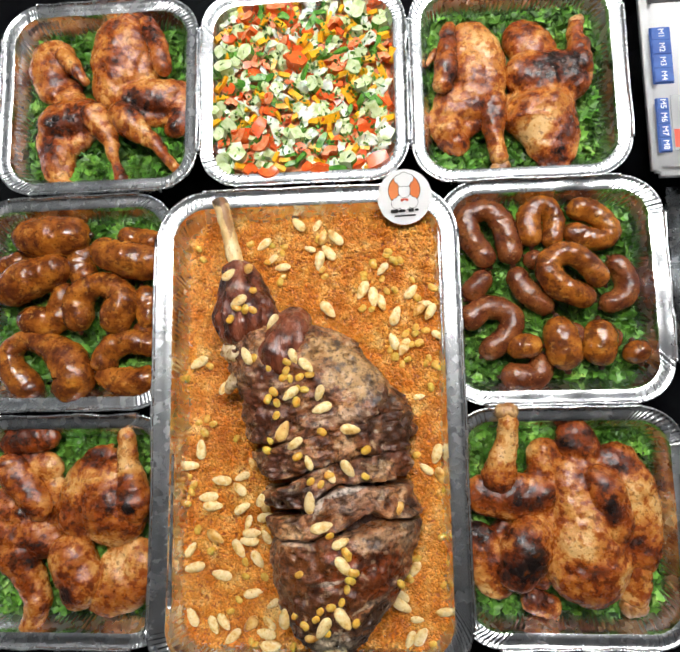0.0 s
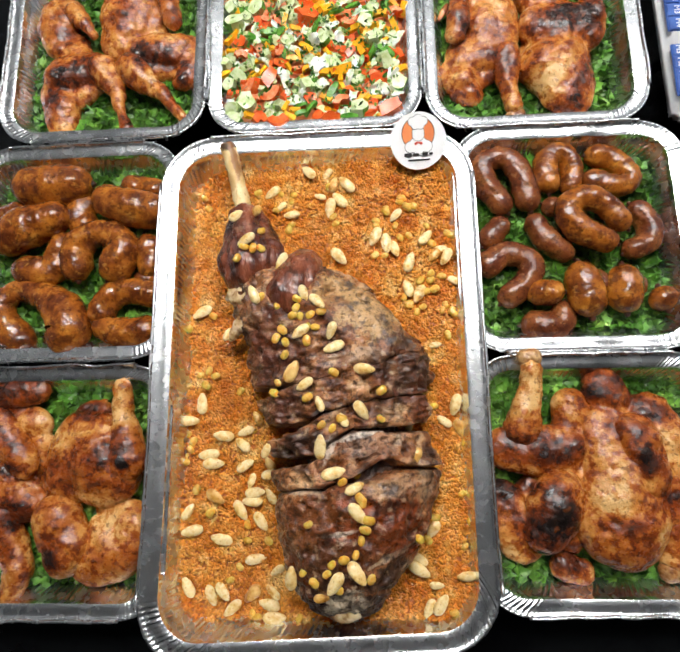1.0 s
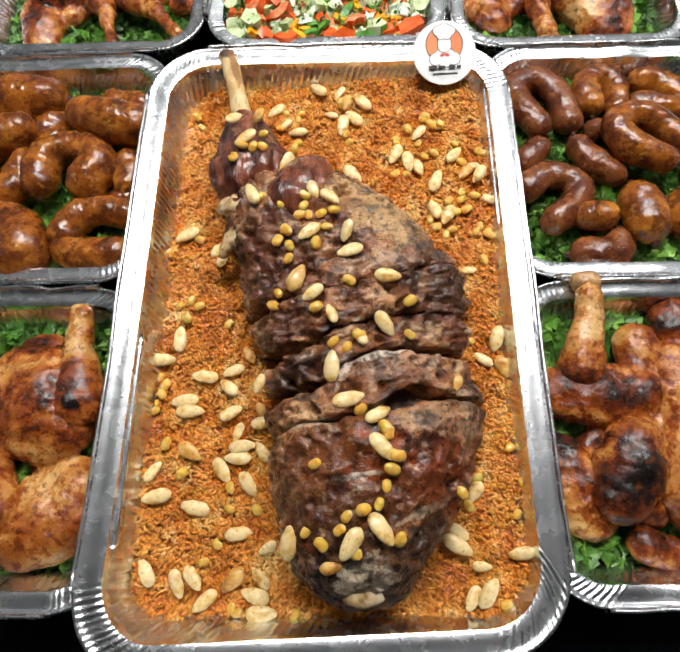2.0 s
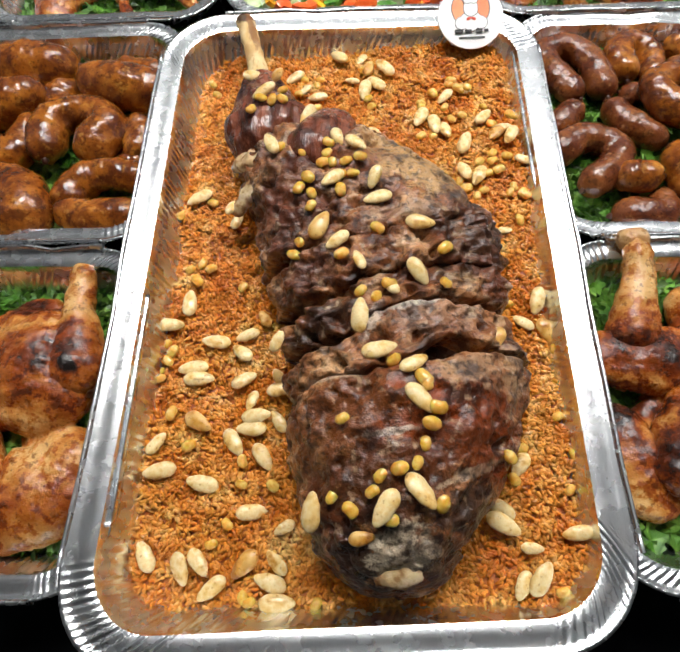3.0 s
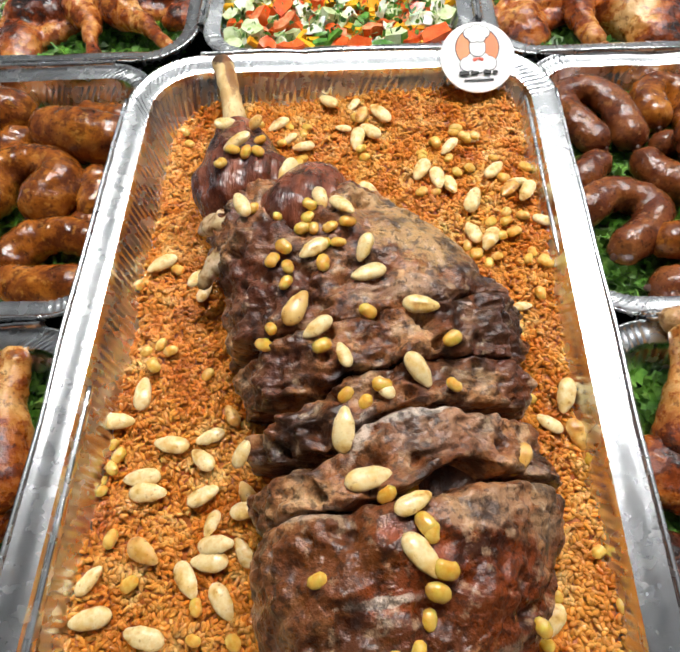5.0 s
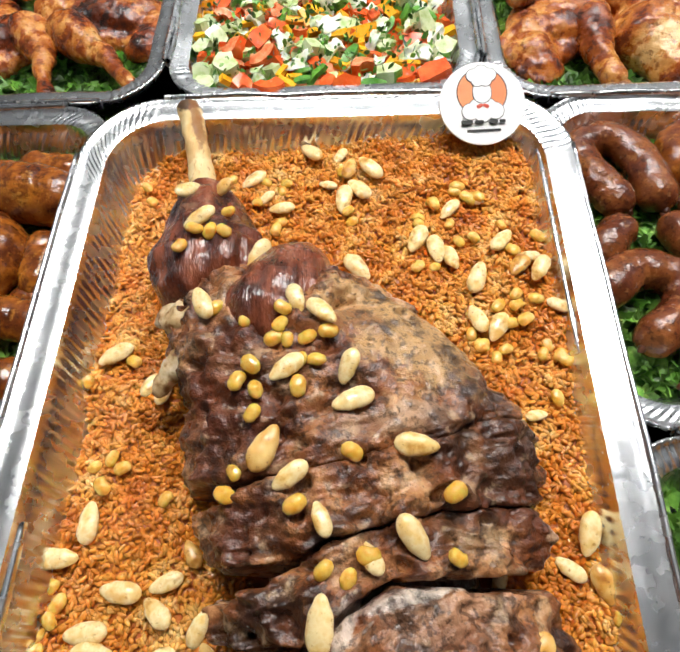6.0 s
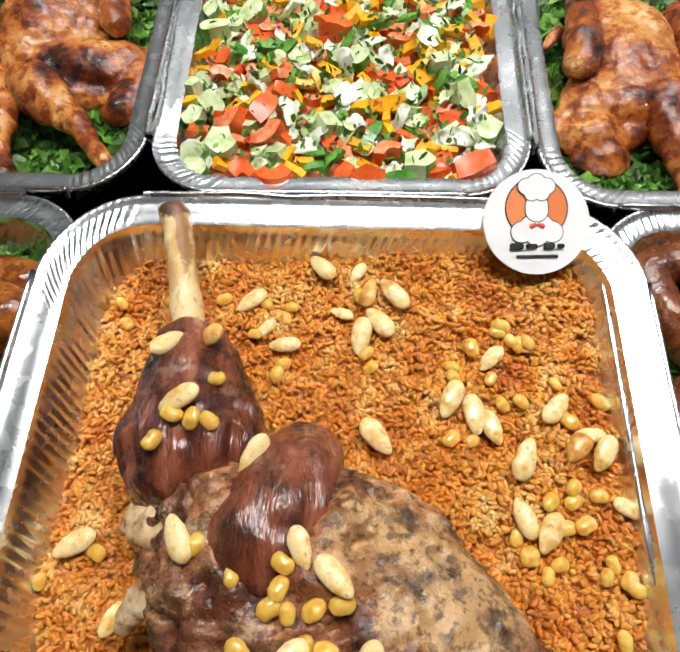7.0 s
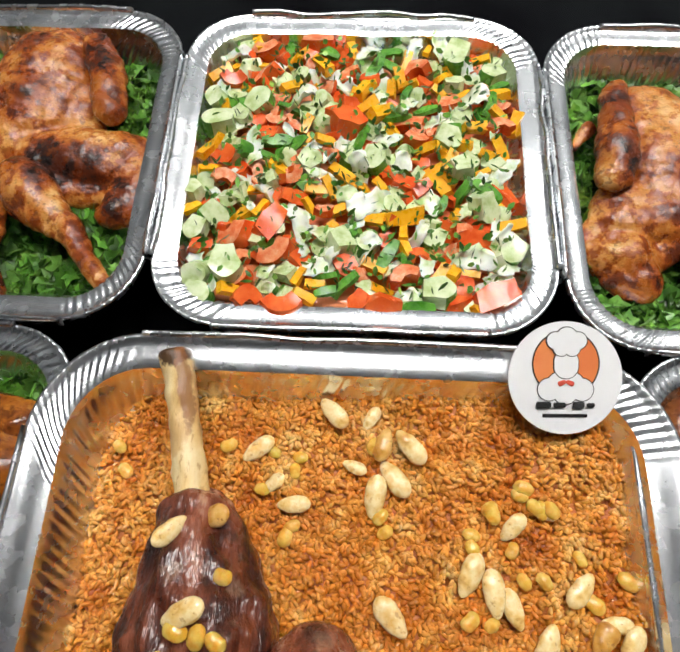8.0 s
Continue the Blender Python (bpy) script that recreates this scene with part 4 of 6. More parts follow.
RIGHT_MIDDLE = [
    ([(0.3197, 0.1067, 0.050), (0.3012, 0.1306, 0.051), (0.2763, 0.1379, 0.052), (0.2629, 0.1239, 0.052), (0.2769, 0.1027, 0.051), (0.3061, 0.0890, 0.050)], [0.0109, 0.0124, 0.0124, 0.0136, 0.0136, 0.0109]),
    ([(0.3373, 0.1328, 0.036), (0.3490, 0.1191, 0.036), (0.3485, 0.0953, 0.036), (0.3262, 0.0828, 0.036)], [0.0101, 0.0117, 0.0122, 0.0106]),
    ([(0.2484, 0.1391, 0.034), (0.2598, 0.1333, 0.034)], [0.0099]),
    ([(0.2314, 0.1231, 0.036), (0.2431, 0.1012, 0.036), (0.2652, 0.0819, 0.036)], [0.0099, 0.0130, 0.0125]),
    ([(0.1999, 0.1187, 0.036), (0.1806, 0.0978, 0.036)], [0.0117]),
]
RIGHT_NEAR = [
    ([(0.1764, 0.0683, 0.038), (0.1978, 0.0836, 0.038), (0.2208, 0.0776, 0.038), (0.2222, 0.0565, 0.038), (0.1954, 0.0336, 0.038)], [0.0140, 0.0130, 0.0130, 0.0135, 0.0119]),
    ([(0.2230, 0.0405, 0.042), (0.2482, 0.0399, 0.042)], [0.0132]),
    ([(0.2180, 0.0073, 0.034), (0.2486, 0.0067, 0.034), (0.2561, 0.0273, 0.034)], [0.0138, 0.0153, 0.0102]),
    ([(0.2732, 0.0625, 0.043), (0.2794, 0.0225, 0.043)], [0.0171, 0.0191]),
    ([(0.2918, 0.0602, 0.036), (0.2983, 0.0444, 0.036)], [0.0086]),
    ([(0.3162, 0.0590, 0.041), (0.3164, 0.0256, 0.041)], [0.0164, 0.0174]),
    ([(0.3354, 0.0541, 0.033), (0.3345, 0.0411, 0.033)], [0.0080]),
    ([(0.3543, 0.0351, 0.038), (0.3566, 0.0274, 0.038)], [0.0163]),
    ([(0.3824, 0.0353, 0.026), (0.3824, 0.0197, 0.026)], [0.0075]),
]
for n, (pts, r) in enumerate(LEFT_FAR + LEFT_NEAR):
    sausage(pts, r, SAUSAGE, ("bent" if len(pts) > 3 else "short plump") + " shiny amber-brown grilled sausage lying on parsley", n + 1, "sausages in the tray with amber ones")
for n, (pts, r) in enumerate(RIGHT_FAR + RIGHT_MIDDLE + RIGHT_NEAR):
    sausage(pts, r, SAUSAGE if n in (2, 3, 4, 10, 12, 14, 16) else SAUSAGE_RED, ("bent" if len(pts) > 3 else "short") + " reddish-brown grilled sausage lying on parsley", n + 31, "sausages in the tray with reddish ones")


# how far a patch of skin is roasted beyond the rest
CHAR, RED, BROWN, PALE = 0.52, 0.27, 0.36, -0.24


def skin(name, patches):
    """Roast chicken skin: one field of browning, from cream over gold, orange and mahogany to char."""
    m, n, l, b = nodes_of(name)
    pos = n.new("ShaderNodeNewGeometry").outputs["Position"]
    wob = noise_tex(n, l, pos, 80.0, 8.0, 0.70)
    heat = math_node(n, l, "MULTIPLY_ADD", noise_tex(n, l, pos, 26.0, 5.0, 0.60), 1.35, -0.455)
    heat = math_node(n, l, "ADD", heat, math_node(n, l, "MULTIPLY_ADD", noise_tex(n, l, pos, 260.0, 5.0, 0.65), 0.26, -0.13))
    blotch = n.new("ShaderNodeMapRange")
    blotch.interpolation_type = "SMOOTHSTEP"
    blotch.inputs[1].default_value, blotch.inputs[2].default_value = 0.49, 0.57
    blotch.inputs[3].default_value, blotch.inputs[4].default_value = 0.0, 0.23
    l.new(noise_tex(n, l, pos, 100.0, 7.0, 0.66), blotch.inputs[0])
    heat = math_node(n, l, "ADD", heat, blotch.outputs[0])
    for x, y, rx, ry, turn, amount, strength in patches:
        mp = n.new("ShaderNodeMapping")
        mp.vector_type = "TEXTURE"
        mp.inputs["Location"].default_value = (x, y, 0)
        mp.inputs["Rotation"].default_value = (0, 0, radians(turn))
        mp.inputs["Scale"].default_value = (rx, ry, 1000.0)
        l.new(pos, mp.inputs[0])
        ln = n.new("ShaderNodeVectorMath")
        ln.operation = "LENGTH"
        l.new(mp.outputs[0], ln.inputs[0])
        d = math_node(n, l, "ADD", math_node(n, l, "MULTIPLY_ADD", wob, 1.8, -0.9), ln.outputs["Value"])
        mr = n.new("ShaderNodeMapRange")
        mr.interpolation_type = "SMOOTHSTEP"
        mr.inputs[1].default_value, mr.inputs[2].default_value = 1.45, 0.45
        mr.inputs[3].default_value, mr.inputs[4].default_value = 0.0, amount * strength
        l.new(d, mr.inputs[0])
        heat = math_node(n, l, "ADD", heat, mr.outputs[0])
    r = ramp(n, [(0.0, (0.76, 0.46, 0.18)), (0.15, (0.62, 0.275, 0.065)), (0.30, (0.45, 0.135, 0.022)), (0.46, (0.27, 0.052, 0.009)), (0.62, (0.115, 0.022, 0.007)), (0.82, (0.028, 0.011, 0.008)), (1.0, (0.011, 0.007, 0.006))])
    l.new(heat, r.inputs[0])
    col = r.outputs[0]
    for c, sc, low, high, strength in (((0.16, 0.040, 0.008), 150, 0.57, 0.63, 0.7), ((0.060, 0.018, 0.006), 340, 0.62, 0.67, 0.6)):
        mr = n.new("ShaderNodeMapRange")
        mr.inputs[1].default_value, mr.inputs[2].default_value = low, high
        mr.inputs[3].default_value, mr.inputs[4].default_value = 0.0, strength
        l.new(noise_tex(n, l, pos, sc, 5.0, 0.65), mr.inputs[0])
        col = mix_col(n, l, mr.outputs[0], col, c)
    l.new(col, b.inputs["Base Color"])
    rr = n.new("ShaderNodeMapRange")
    rr.inputs[3].default_value, rr.inputs[4].default_value = 0.17, 0.36
    l.new(spread(n, l, wob), rr.inputs[0])
    l.new(rr.outputs[0], b.inputs["Roughness"])
    b.inputs["IOR"].default_value = 1.46
    b.inputs["Coat Weight"].default_value = 0.12
    b.inputs["Coat Roughness"].default_value = 0.14
    nrm = None
    for amount, sc in ((0.0011, 130.0), (0.0005, 420.0)):
        bp = n.new("ShaderNodeBump")
        bp.inputs["Distance"].default_value = amount
        l.new(noise_tex(n, l, pos, sc, 4.0, 0.6), bp.inputs["Height"])
        if nrm:
            l.new(nrm, bp.inputs["Normal"])
        nrm = bp.outputs[0]
    l.new(nrm, b.inputs["Normal"])
    return m


def wrinkled(ob, coarse, fine):
    """Puckered skin: two scales of soft relief."""
    for name, size, amount in (("pucker", 0.011, coarse), ("crease", 0.0045, fine)):
        d = ob.modifiers.new(name, "DISPLACE")
        d.texture, d.texture_coords, d.strength, d.mid_level = PUCKER[size], "GLOBAL", amount, 0.5
    return ob


PUCKER = {}
for size in (0.011, 0.0045):
    PUCKER[size] = bpy.data.textures.new("pucker", "CLOUDS")
    PUCKER[size].noise_scale, PUCKER[size].noise_depth = size, 2


def half_chicken(label, material, lumps, pieces, seed):
    """lumps: what melts into the carcass; pieces: named parts of their own. Each is (points, radii, squash)."""
    allp = np.array([p for pts, *_ in lumps for p in pts])
    bird = thing("half_chicken", (float(allp[:, 0].mean()), float(allp[:, 1].mean()), 0.018), label, "roast chicken", "half chickens")
    mids = [np.mean(pts, axis=0) - (0, 0, 0.006) for pts, *_ in lumps] + [np.asarray(p[1][0], float) - (0, 0, 0.008) for p in pieces[:1]]
    lumps = lumps + [(mids, [0.015] * len(mids), 0.75)]
    geo = join(*[tube(longer(pts, rad, 0.85), rad, 40, 32, sq * 0.88, 1.0, 0.003, 34, seed + i) for i, (pts, rad, sq) in enumerate(lumps)])
    wrinkled(fuse(part("carcass", geo, material, bird), 0.0015, 4), 0.0014, 0.0013)
    for i, (name, pts, rad, sq) in enumerate(pieces):
        m = KNUCKLE if name == "knuckle" else material
        ob = part(name, tube(longer(pts, rad, 0.75), rad, 60, 40, sq, 0.95, 0.0026, 34, seed + 10 + i), m, bird, "pale bone end" if name == "knuckle" else "")
        wrinkled(ob, 0.0014, 0.0012)
    return bird


half_chicken('half roast chicken with a charred reddish thigh, on parsley', skin('skin_glazed', [(-0.285, 0.322, 0.025, 0.016, 10, CHAR, 0.97), (-0.310, 0.384, 0.021, 0.025, 0, RED, 0.75), (-0.310, 0.293, 0.012, 0.034, 0, RED, 0.85), (-0.279, 0.344, 0.034, 0.011, -15, RED, 0.60), (-0.220, 0.255, 0.010, 0.018, 0, RED, 0.60), (-0.272, 0.381, 0.011, 0.019, -35, BROWN, 0.80)]),
             [([(-0.3125, 0.4094, 0.034), (-0.3189, 0.3825, 0.034), (-0.3113, 0.3648, 0.034)], [0.0289, 0.0246, 0.0153], 0.7),
              ([(-0.2980, 0.3726, 0.030), (-0.2942, 0.3525, 0.030)], [0.0178, 0.0189], 0.7),
              ([(-0.3098, 0.3225, 0.034), (-0.2817, 0.3335, 0.034), (-0.2601, 0.3302, 0.034)], [0.0237, 0.0246, 0.0182], 0.75),
              ([(-0.3121, 0.3110, 0.030), (-0.3086, 0.2860, 0.030), (-0.3021, 0.2632, 0.030)], [0.0224, 0.0233, 0.0163], 0.75)],
             [('drumstick', [(-0.2565, 0.3299, 0.040), (-0.2403, 0.3047, 0.040), (-0.2310, 0.2772, 0.040), (-0.2234, 0.2548, 0.040), (-0.2214, 0.2460, 0.040)], [0.0198, 0.0158, 0.0092, 0.0062, 0.0073], 0.9),
              ('wing', [(-0.2958, 0.4092, 0.046), (-0.2799, 0.3888, 0.046), (-0.2661, 0.3696, 0.046)], [0.0109, 0.0100, 0.0049], 0.85),
              ('knuckle', [(-0.2273, 0.2469, 0.036), (-0.2199, 0.2477, 0.036)], [0.0062, 0.0062], 0.9)], 3)
half_chicken('half roast chicken with a golden breast, on parsley', skin('skin_golden', [(-0.191, 0.342, 0.034, 0.015, -8, CHAR, 0.97), (-0.200, 0.324, 0.010, 0.008, 0, CHAR, 0.70), (-0.226, 0.395, 0.012, 0.021, 0, RED, 0.55), (-0.176, 0.402, 0.013, 0.034, 15, RED, 0.70), (-0.177, 0.427, 0.016, 0.016, 0, BROWN, 0.80), (-0.152, 0.316, 0.014, 0.018, 0, BROWN, 0.80), (-0.234, 0.431, 0.013, 0.013, 0, BROWN, 0.60), (-0.164, 0.270, 0.010, 0.010, 0, RED, 0.50)]),
             [([(-0.2179, 0.4336, 0.036), (-0.2276, 0.4064, 0.036), (-0.2333, 0.3766, 0.036), (-0.2394, 0.3537, 0.036)], [0.0291, 0.0376, 0.0307, 0.0170], 0.75),
              ([(-0.2061, 0.4256, 0.034), (-0.2066, 0.3914, 0.034)], [0.0226, 0.0245], 0.7),
              ([(-0.2161, 0.3517, 0.036), (-0.1874, 0.3540, 0.036), (-0.1629, 0.3534, 0.036)], [0.0203, 0.0225, 0.0187], 0.75),
              ([(-0.1584, 0.3608, 0.032), (-0.1548, 0.3314, 0.032), (-0.1625, 0.3108, 0.032)], [0.0165, 0.0161, 0.0114], 0.75)],
             [('drumstick', [(-0.2238, 0.3307, 0.042), (-0.2039, 0.3121, 0.042), (-0.1824, 0.2923, 0.042), (-0.1648, 0.2713, 0.042), (-0.1522, 0.2572, 0.042)], [0.0177, 0.0190, 0.0118, 0.0072, 0.0054], 0.9),
              ('wing', [(-0.1911, 0.4418, 0.048), (-0.1815, 0.4197, 0.048), (-0.1729, 0.3941, 0.048), (-0.1690, 0.3773, 0.048)], [0.0087, 0.0121, 0.0131, 0.0082], 0.85)], 13)
half_chicken('half roast chicken with a pale folded wing, on parsley', skin('skin_pale', [(0.166, 0.377, 0.012, 0.039, 0, BROWN, 0.75), (0.166, 0.269, 0.025, 0.016, 0, BROWN, 0.75), (0.211, 0.308, 0.014, 0.016, 0, RED, 0.60), (0.191, 0.316, 0.014, 0.007, 0, BROWN, 0.70), (0.165, 0.347, 0.009, 0.011, 0, RED, 0.60), (0.196, 0.382, 0.014, 0.021, 0, PALE, 0.50), (0.221, 0.252, 0.009, 0.013, 0, PALE, 0.50)]),
             [([(0.1877, 0.4042, 0.038), (0.1975, 0.3828, 0.038), (0.2007, 0.3560, 0.038), (0.2021, 0.3370, 0.038)], [0.0197, 0.0309, 0.0314, 0.0266], 0.75),
              ([(0.1663, 0.3225, 0.036), (0.1933, 0.3257, 0.036), (0.2179, 0.3229, 0.036)], [0.0207, 0.0230, 0.0198], 0.75),
              ([(0.1629, 0.3111, 0.032), (0.1680, 0.2906, 0.032), (0.1765, 0.2720, 0.032)], [0.0206, 0.0225, 0.0127], 0.75)],
             [('drumstick', [(0.2154, 0.3166, 0.042), (0.2156, 0.2938, 0.042), (0.2183, 0.2725, 0.042), (0.2202, 0.2521, 0.042)], [0.0196, 0.0145, 0.0095, 0.0089], 0.9),
              ('knuckle', [(0.2173, 0.2442, 0.038), (0.2260, 0.2448, 0.038)], [0.0089, 0.0094], 0.9),
              ('wing', [(0.1687, 0.4075, 0.052), (0.1662, 0.3863, 0.052), (0.1636, 0.3598, 0.052), (0.1570, 0.3368, 0.052)], [0.0068, 0.0117, 0.0137, 0.0107], 0.85),
              ('wing_tip', [(0.1548, 0.3882, 0.038), (0.1463, 0.3770, 0.038), (0.1442, 0.3720, 0.038)], [0.0051, 0.0045, 0.0034], 0.8)], 23)
half_chicken('half roast chicken with a charred band across it, on parsley', skin('skin_banded', [(0.282, 0.347, 0.042, 0.017, 8, CHAR, 0.85), (0.272, 0.360, 0.031, 0.009, 5, RED, 0.70), (0.289, 0.277, 0.013, 0.024, -30, BROWN, 0.85), (0.247, 0.399, 0.016, 0.014, 0, BROWN, 0.75), (0.285, 0.247, 0.020, 0.011, 0, BROWN, 0.70), (0.256, 0.310, 0.013, 0.013, 0, RED, 0.50), (0.258, 0.274, 0.018, 0.018, 0, PALE, 0.50), (0.313, 0.309, 0.009, 0.022, 0, BROWN, 0.70)]),
             [([(0.2492, 0.4015, 0.036), (0.2621, 0.3883, 0.036), (0.2691, 0.3770, 0.036)], [0.0200, 0.0269, 0.0233], 0.75),
              ([(0.2506, 0.3532, 0.042), (0.2768, 0.3474, 0.042), (0.3075, 0.3484, 0.042)], [0.0237, 0.0313, 0.0253], 0.75),
              ([(0.2632, 0.3216, 0.036), (0.2774, 0.2897, 0.036), (0.2831, 0.2633, 0.036), (0.2865, 0.2519, 0.036)], [0.0269, 0.0420, 0.0316, 0.0162], 0.75),
              ([(0.2450, 0.3343, 0.030), (0.2445, 0.3053, 0.030)], [0.0113, 0.0111], 0.7)],
             [('drumstick', [(0.3139, 0.3543, 0.046), (0.3137, 0.3756, 0.046), (0.3108, 0.3940, 0.046), (0.3134, 0.4061, 0.046)], [0.0184, 0.0158, 0.0100, 0.0072], 0.9),
              ('knuckle', [(0.3110, 0.4109, 0.044), (0.3178, 0.4113, 0.044)], [0.0072, 0.0078], 0.9)], 33)
half_chicken('half roast chicken with a seared red thigh, on parsley', skin('skin_seared', [(0.219, -0.121, 0.046, 0.015, 0, CHAR, 0.75), (0.198, -0.102, 0.022, 0.015, 0, RED, 0.75), (0.188, -0.150, 0.027, 0.013, 0, CHAR, 0.85), (0.222, -0.185, 0.023, 0.031, -20, CHAR, 0.90), (0.221, -0.185, 0.007, 0.017, -20, RED, 0.90), (0.233, -0.166, 0.007, 0.006, 0, RED, 0.80), (0.239, -0.224, 0.016, 0.009, 0, CHAR, 0.75), (0.246, -0.078, 0.012, 0.015, 0, PALE, 0.60), (0.204, -0.169, 0.010, 0.014, 0, PALE, 0.70), (0.210, -0.060, 0.009, 0.015, 0, PALE, 0.50)]),
             [([(0.1824, -0.1158, 0.040), (0.2133, -0.1175, 0.040), (0.2469, -0.1161, 0.040)], [0.0215, 0.0246, 0.0210], 0.75),
              ([(0.2515, -0.0716, 0.036), (0.2535, -0.0916, 0.036), (0.2548, -0.1206, 0.036), (0.2586, -0.1494, 0.036)], [0.0169, 0.0210, 0.0182, 0.0163], 0.75),
              ([(0.1808, -0.1632, 0.032), (0.1842, -0.1826, 0.032), (0.2020, -0.2044, 0.032)], [0.0211, 0.0243, 0.0226], 0.75),
              ([(0.2408, -0.2010, 0.030), (0.2465, -0.1815, 0.030)], [0.0188, 0.0176], 0.75)],
             [('drumstick', [(0.2011, -0.0988, 0.044), (0.2066, -0.0775, 0.050), (0.2107, -0.0561, 0.054), (0.2108, -0.0372, 0.056)], [0.0223, 0.0153, 0.0104, 0.0109], 0.92),
              ('knuckle', [(0.2055, -0.0292, 0.056), (0.2162, -0.0284, 0.056)], [0.0094, 0.0094], 0.9),
              ('wing', [(0.2365, -0.1520, 0.046), (0.2238, -0.1780, 0.046), (0.2117, -0.2012, 0.046)], [0.0209, 0.0261, 0.0162], 0.85),
              ('wing_tip', [(0.2311, -0.2256, 0.030), (0.2470, -0.2326, 0.030), (0.2553, -0.2321, 0.030)], [0.0126, 0.0138, 0.0106], 0.8)], 43)
half_chicken('half roast chicken with a mottled golden breast, on parsley', skin('skin_mottled', [(0.282, -0.059, 0.022, 0.019, 0, CHAR, 0.80), (0.319, -0.079, 0.026, 0.014, -30, CHAR, 0.75), (0.310, -0.120, 0.014, 0.026, 15, RED, 0.70), (0.307, -0.129, 0.009, 0.014, 0, CHAR, 0.70), (0.286, -0.185, 0.026, 0.009, 0, BROWN, 0.70), (0.301, -0.208, 0.014, 0.012, 0, BROWN, 0.70), (0.278, -0.138, 0.014, 0.043, 0, PALE, 0.55), (0.284, -0.095, 0.007, 0.014, 0, BROWN, 0.70), (0.330, -0.167, 0.014, 0.014, 0, RED, 0.50)]),
             [([(0.2824, -0.0534, 0.040), (0.2893, -0.0676, 0.040)], [0.0190, 0.0232], 0.75),
              ([(0.2828, -0.0913, 0.038), (0.2875, -0.1192, 0.038), (0.2925, -0.1550, 0.038), (0.2909, -0.1864, 0.038), (0.2975, -0.2061, 0.038)], [0.0233, 0.0337, 0.0436, 0.0463, 0.0287], 0.75),
              ([(0.3211, -0.0873, 0.036), (0.3354, -0.1136, 0.036), (0.3377, -0.1503, 0.036), (0.3388, -0.1785, 0.036)], [0.0269, 0.0294, 0.0298, 0.0258], 0.75)],
             [('wing', [(0.3026, -0.0954, 0.052), (0.3094, -0.1216, 0.052), (0.3165, -0.1451, 0.052), (0.3149, -0.1597, 0.052)], [0.0160, 0.0213, 0.0190, 0.0113], 0.85),
              ('drumstick', [(0.3374, -0.1928, 0.036), (0.3371, -0.2097, 0.036), (0.3352, -0.2221, 0.036)], [0.0227, 0.0163, 0.0120], 0.9),
              ('knuckle', [(0.3287, -0.2307, 0.034), (0.3408, -0.2297, 0.034)], [0.0109, 0.0110], 0.9)], 53)
half_chicken('half roast chicken with a shiny red-glazed breast, on parsley', skin('skin_shiny', [(-0.225, -0.137, 0.043, 0.022, 10, RED, 0.80), (-0.199, -0.106, 0.016, 0.016, 0, RED, 0.60), (-0.193, -0.126, 0.006, 0.006, 0, CHAR, 0.95), (-0.217, -0.120, 0.014, 0.009, 0, BROWN, 0.70), (-0.237, -0.075, 0.021, 0.010, 0, BROWN, 0.85), (-0.256, -0.192, 0.016, 0.025, -20, RED, 0.70), (-0.261, -0.216, 0.012, 0.011, 0, CHAR, 0.80), (-0.238, -0.092, 0.014, 0.011, 0, PALE, 0.70), (-0.214, -0.188, 0.018, 0.013, 0, PALE, 0.70), (-0.203, -0.067, 0.009, 0.018, 0, PALE, 0.40)]),
             [([(-0.2426, -0.0930, 0.034), (-0.2490, -0.1182, 0.034), (-0.2572, -0.1442, 0.034)], [0.0273, 0.0364, 0.0302], 0.75),
              ([(-0.2288, -0.1038, 0.038), (-0.2201, -0.1263, 0.038), (-0.2224, -0.1429, 0.038)], [0.0324, 0.0410, 0.0337], 0.75),
              ([(-0.1911, -0.1780, 0.032), (-0.2012, -0.2011, 0.032), (-0.2345, -0.2218, 0.032)], [0.0184, 0.0364, 0.0238], 0.75),
              ([(-0.2492, -0.0773, 0.032), (-0.2292, -0.0737, 0.032)], [0.0120, 0.0108], 0.7)],
             [('drumstick', [(-0.1963, -0.1262, 0.044), (-0.1968, -0.1023, 0.046), (-0.2008, -0.0783, 0.048), (-0.2019, -0.0577, 0.050), (-0.2004, -0.0483, 0.050)], [0.0263, 0.0219, 0.0135, 0.0103, 0.0093], 0.9),
              ('wing', [(-0.2687, -0.1689, 0.044), (-0.2587, -0.1889, 0.044), (-0.2519, -0.2112, 0.044), (-0.2571, -0.2244, 0.044)], [0.0179, 0.0247, 0.0248, 0.0159], 0.85)], 63)
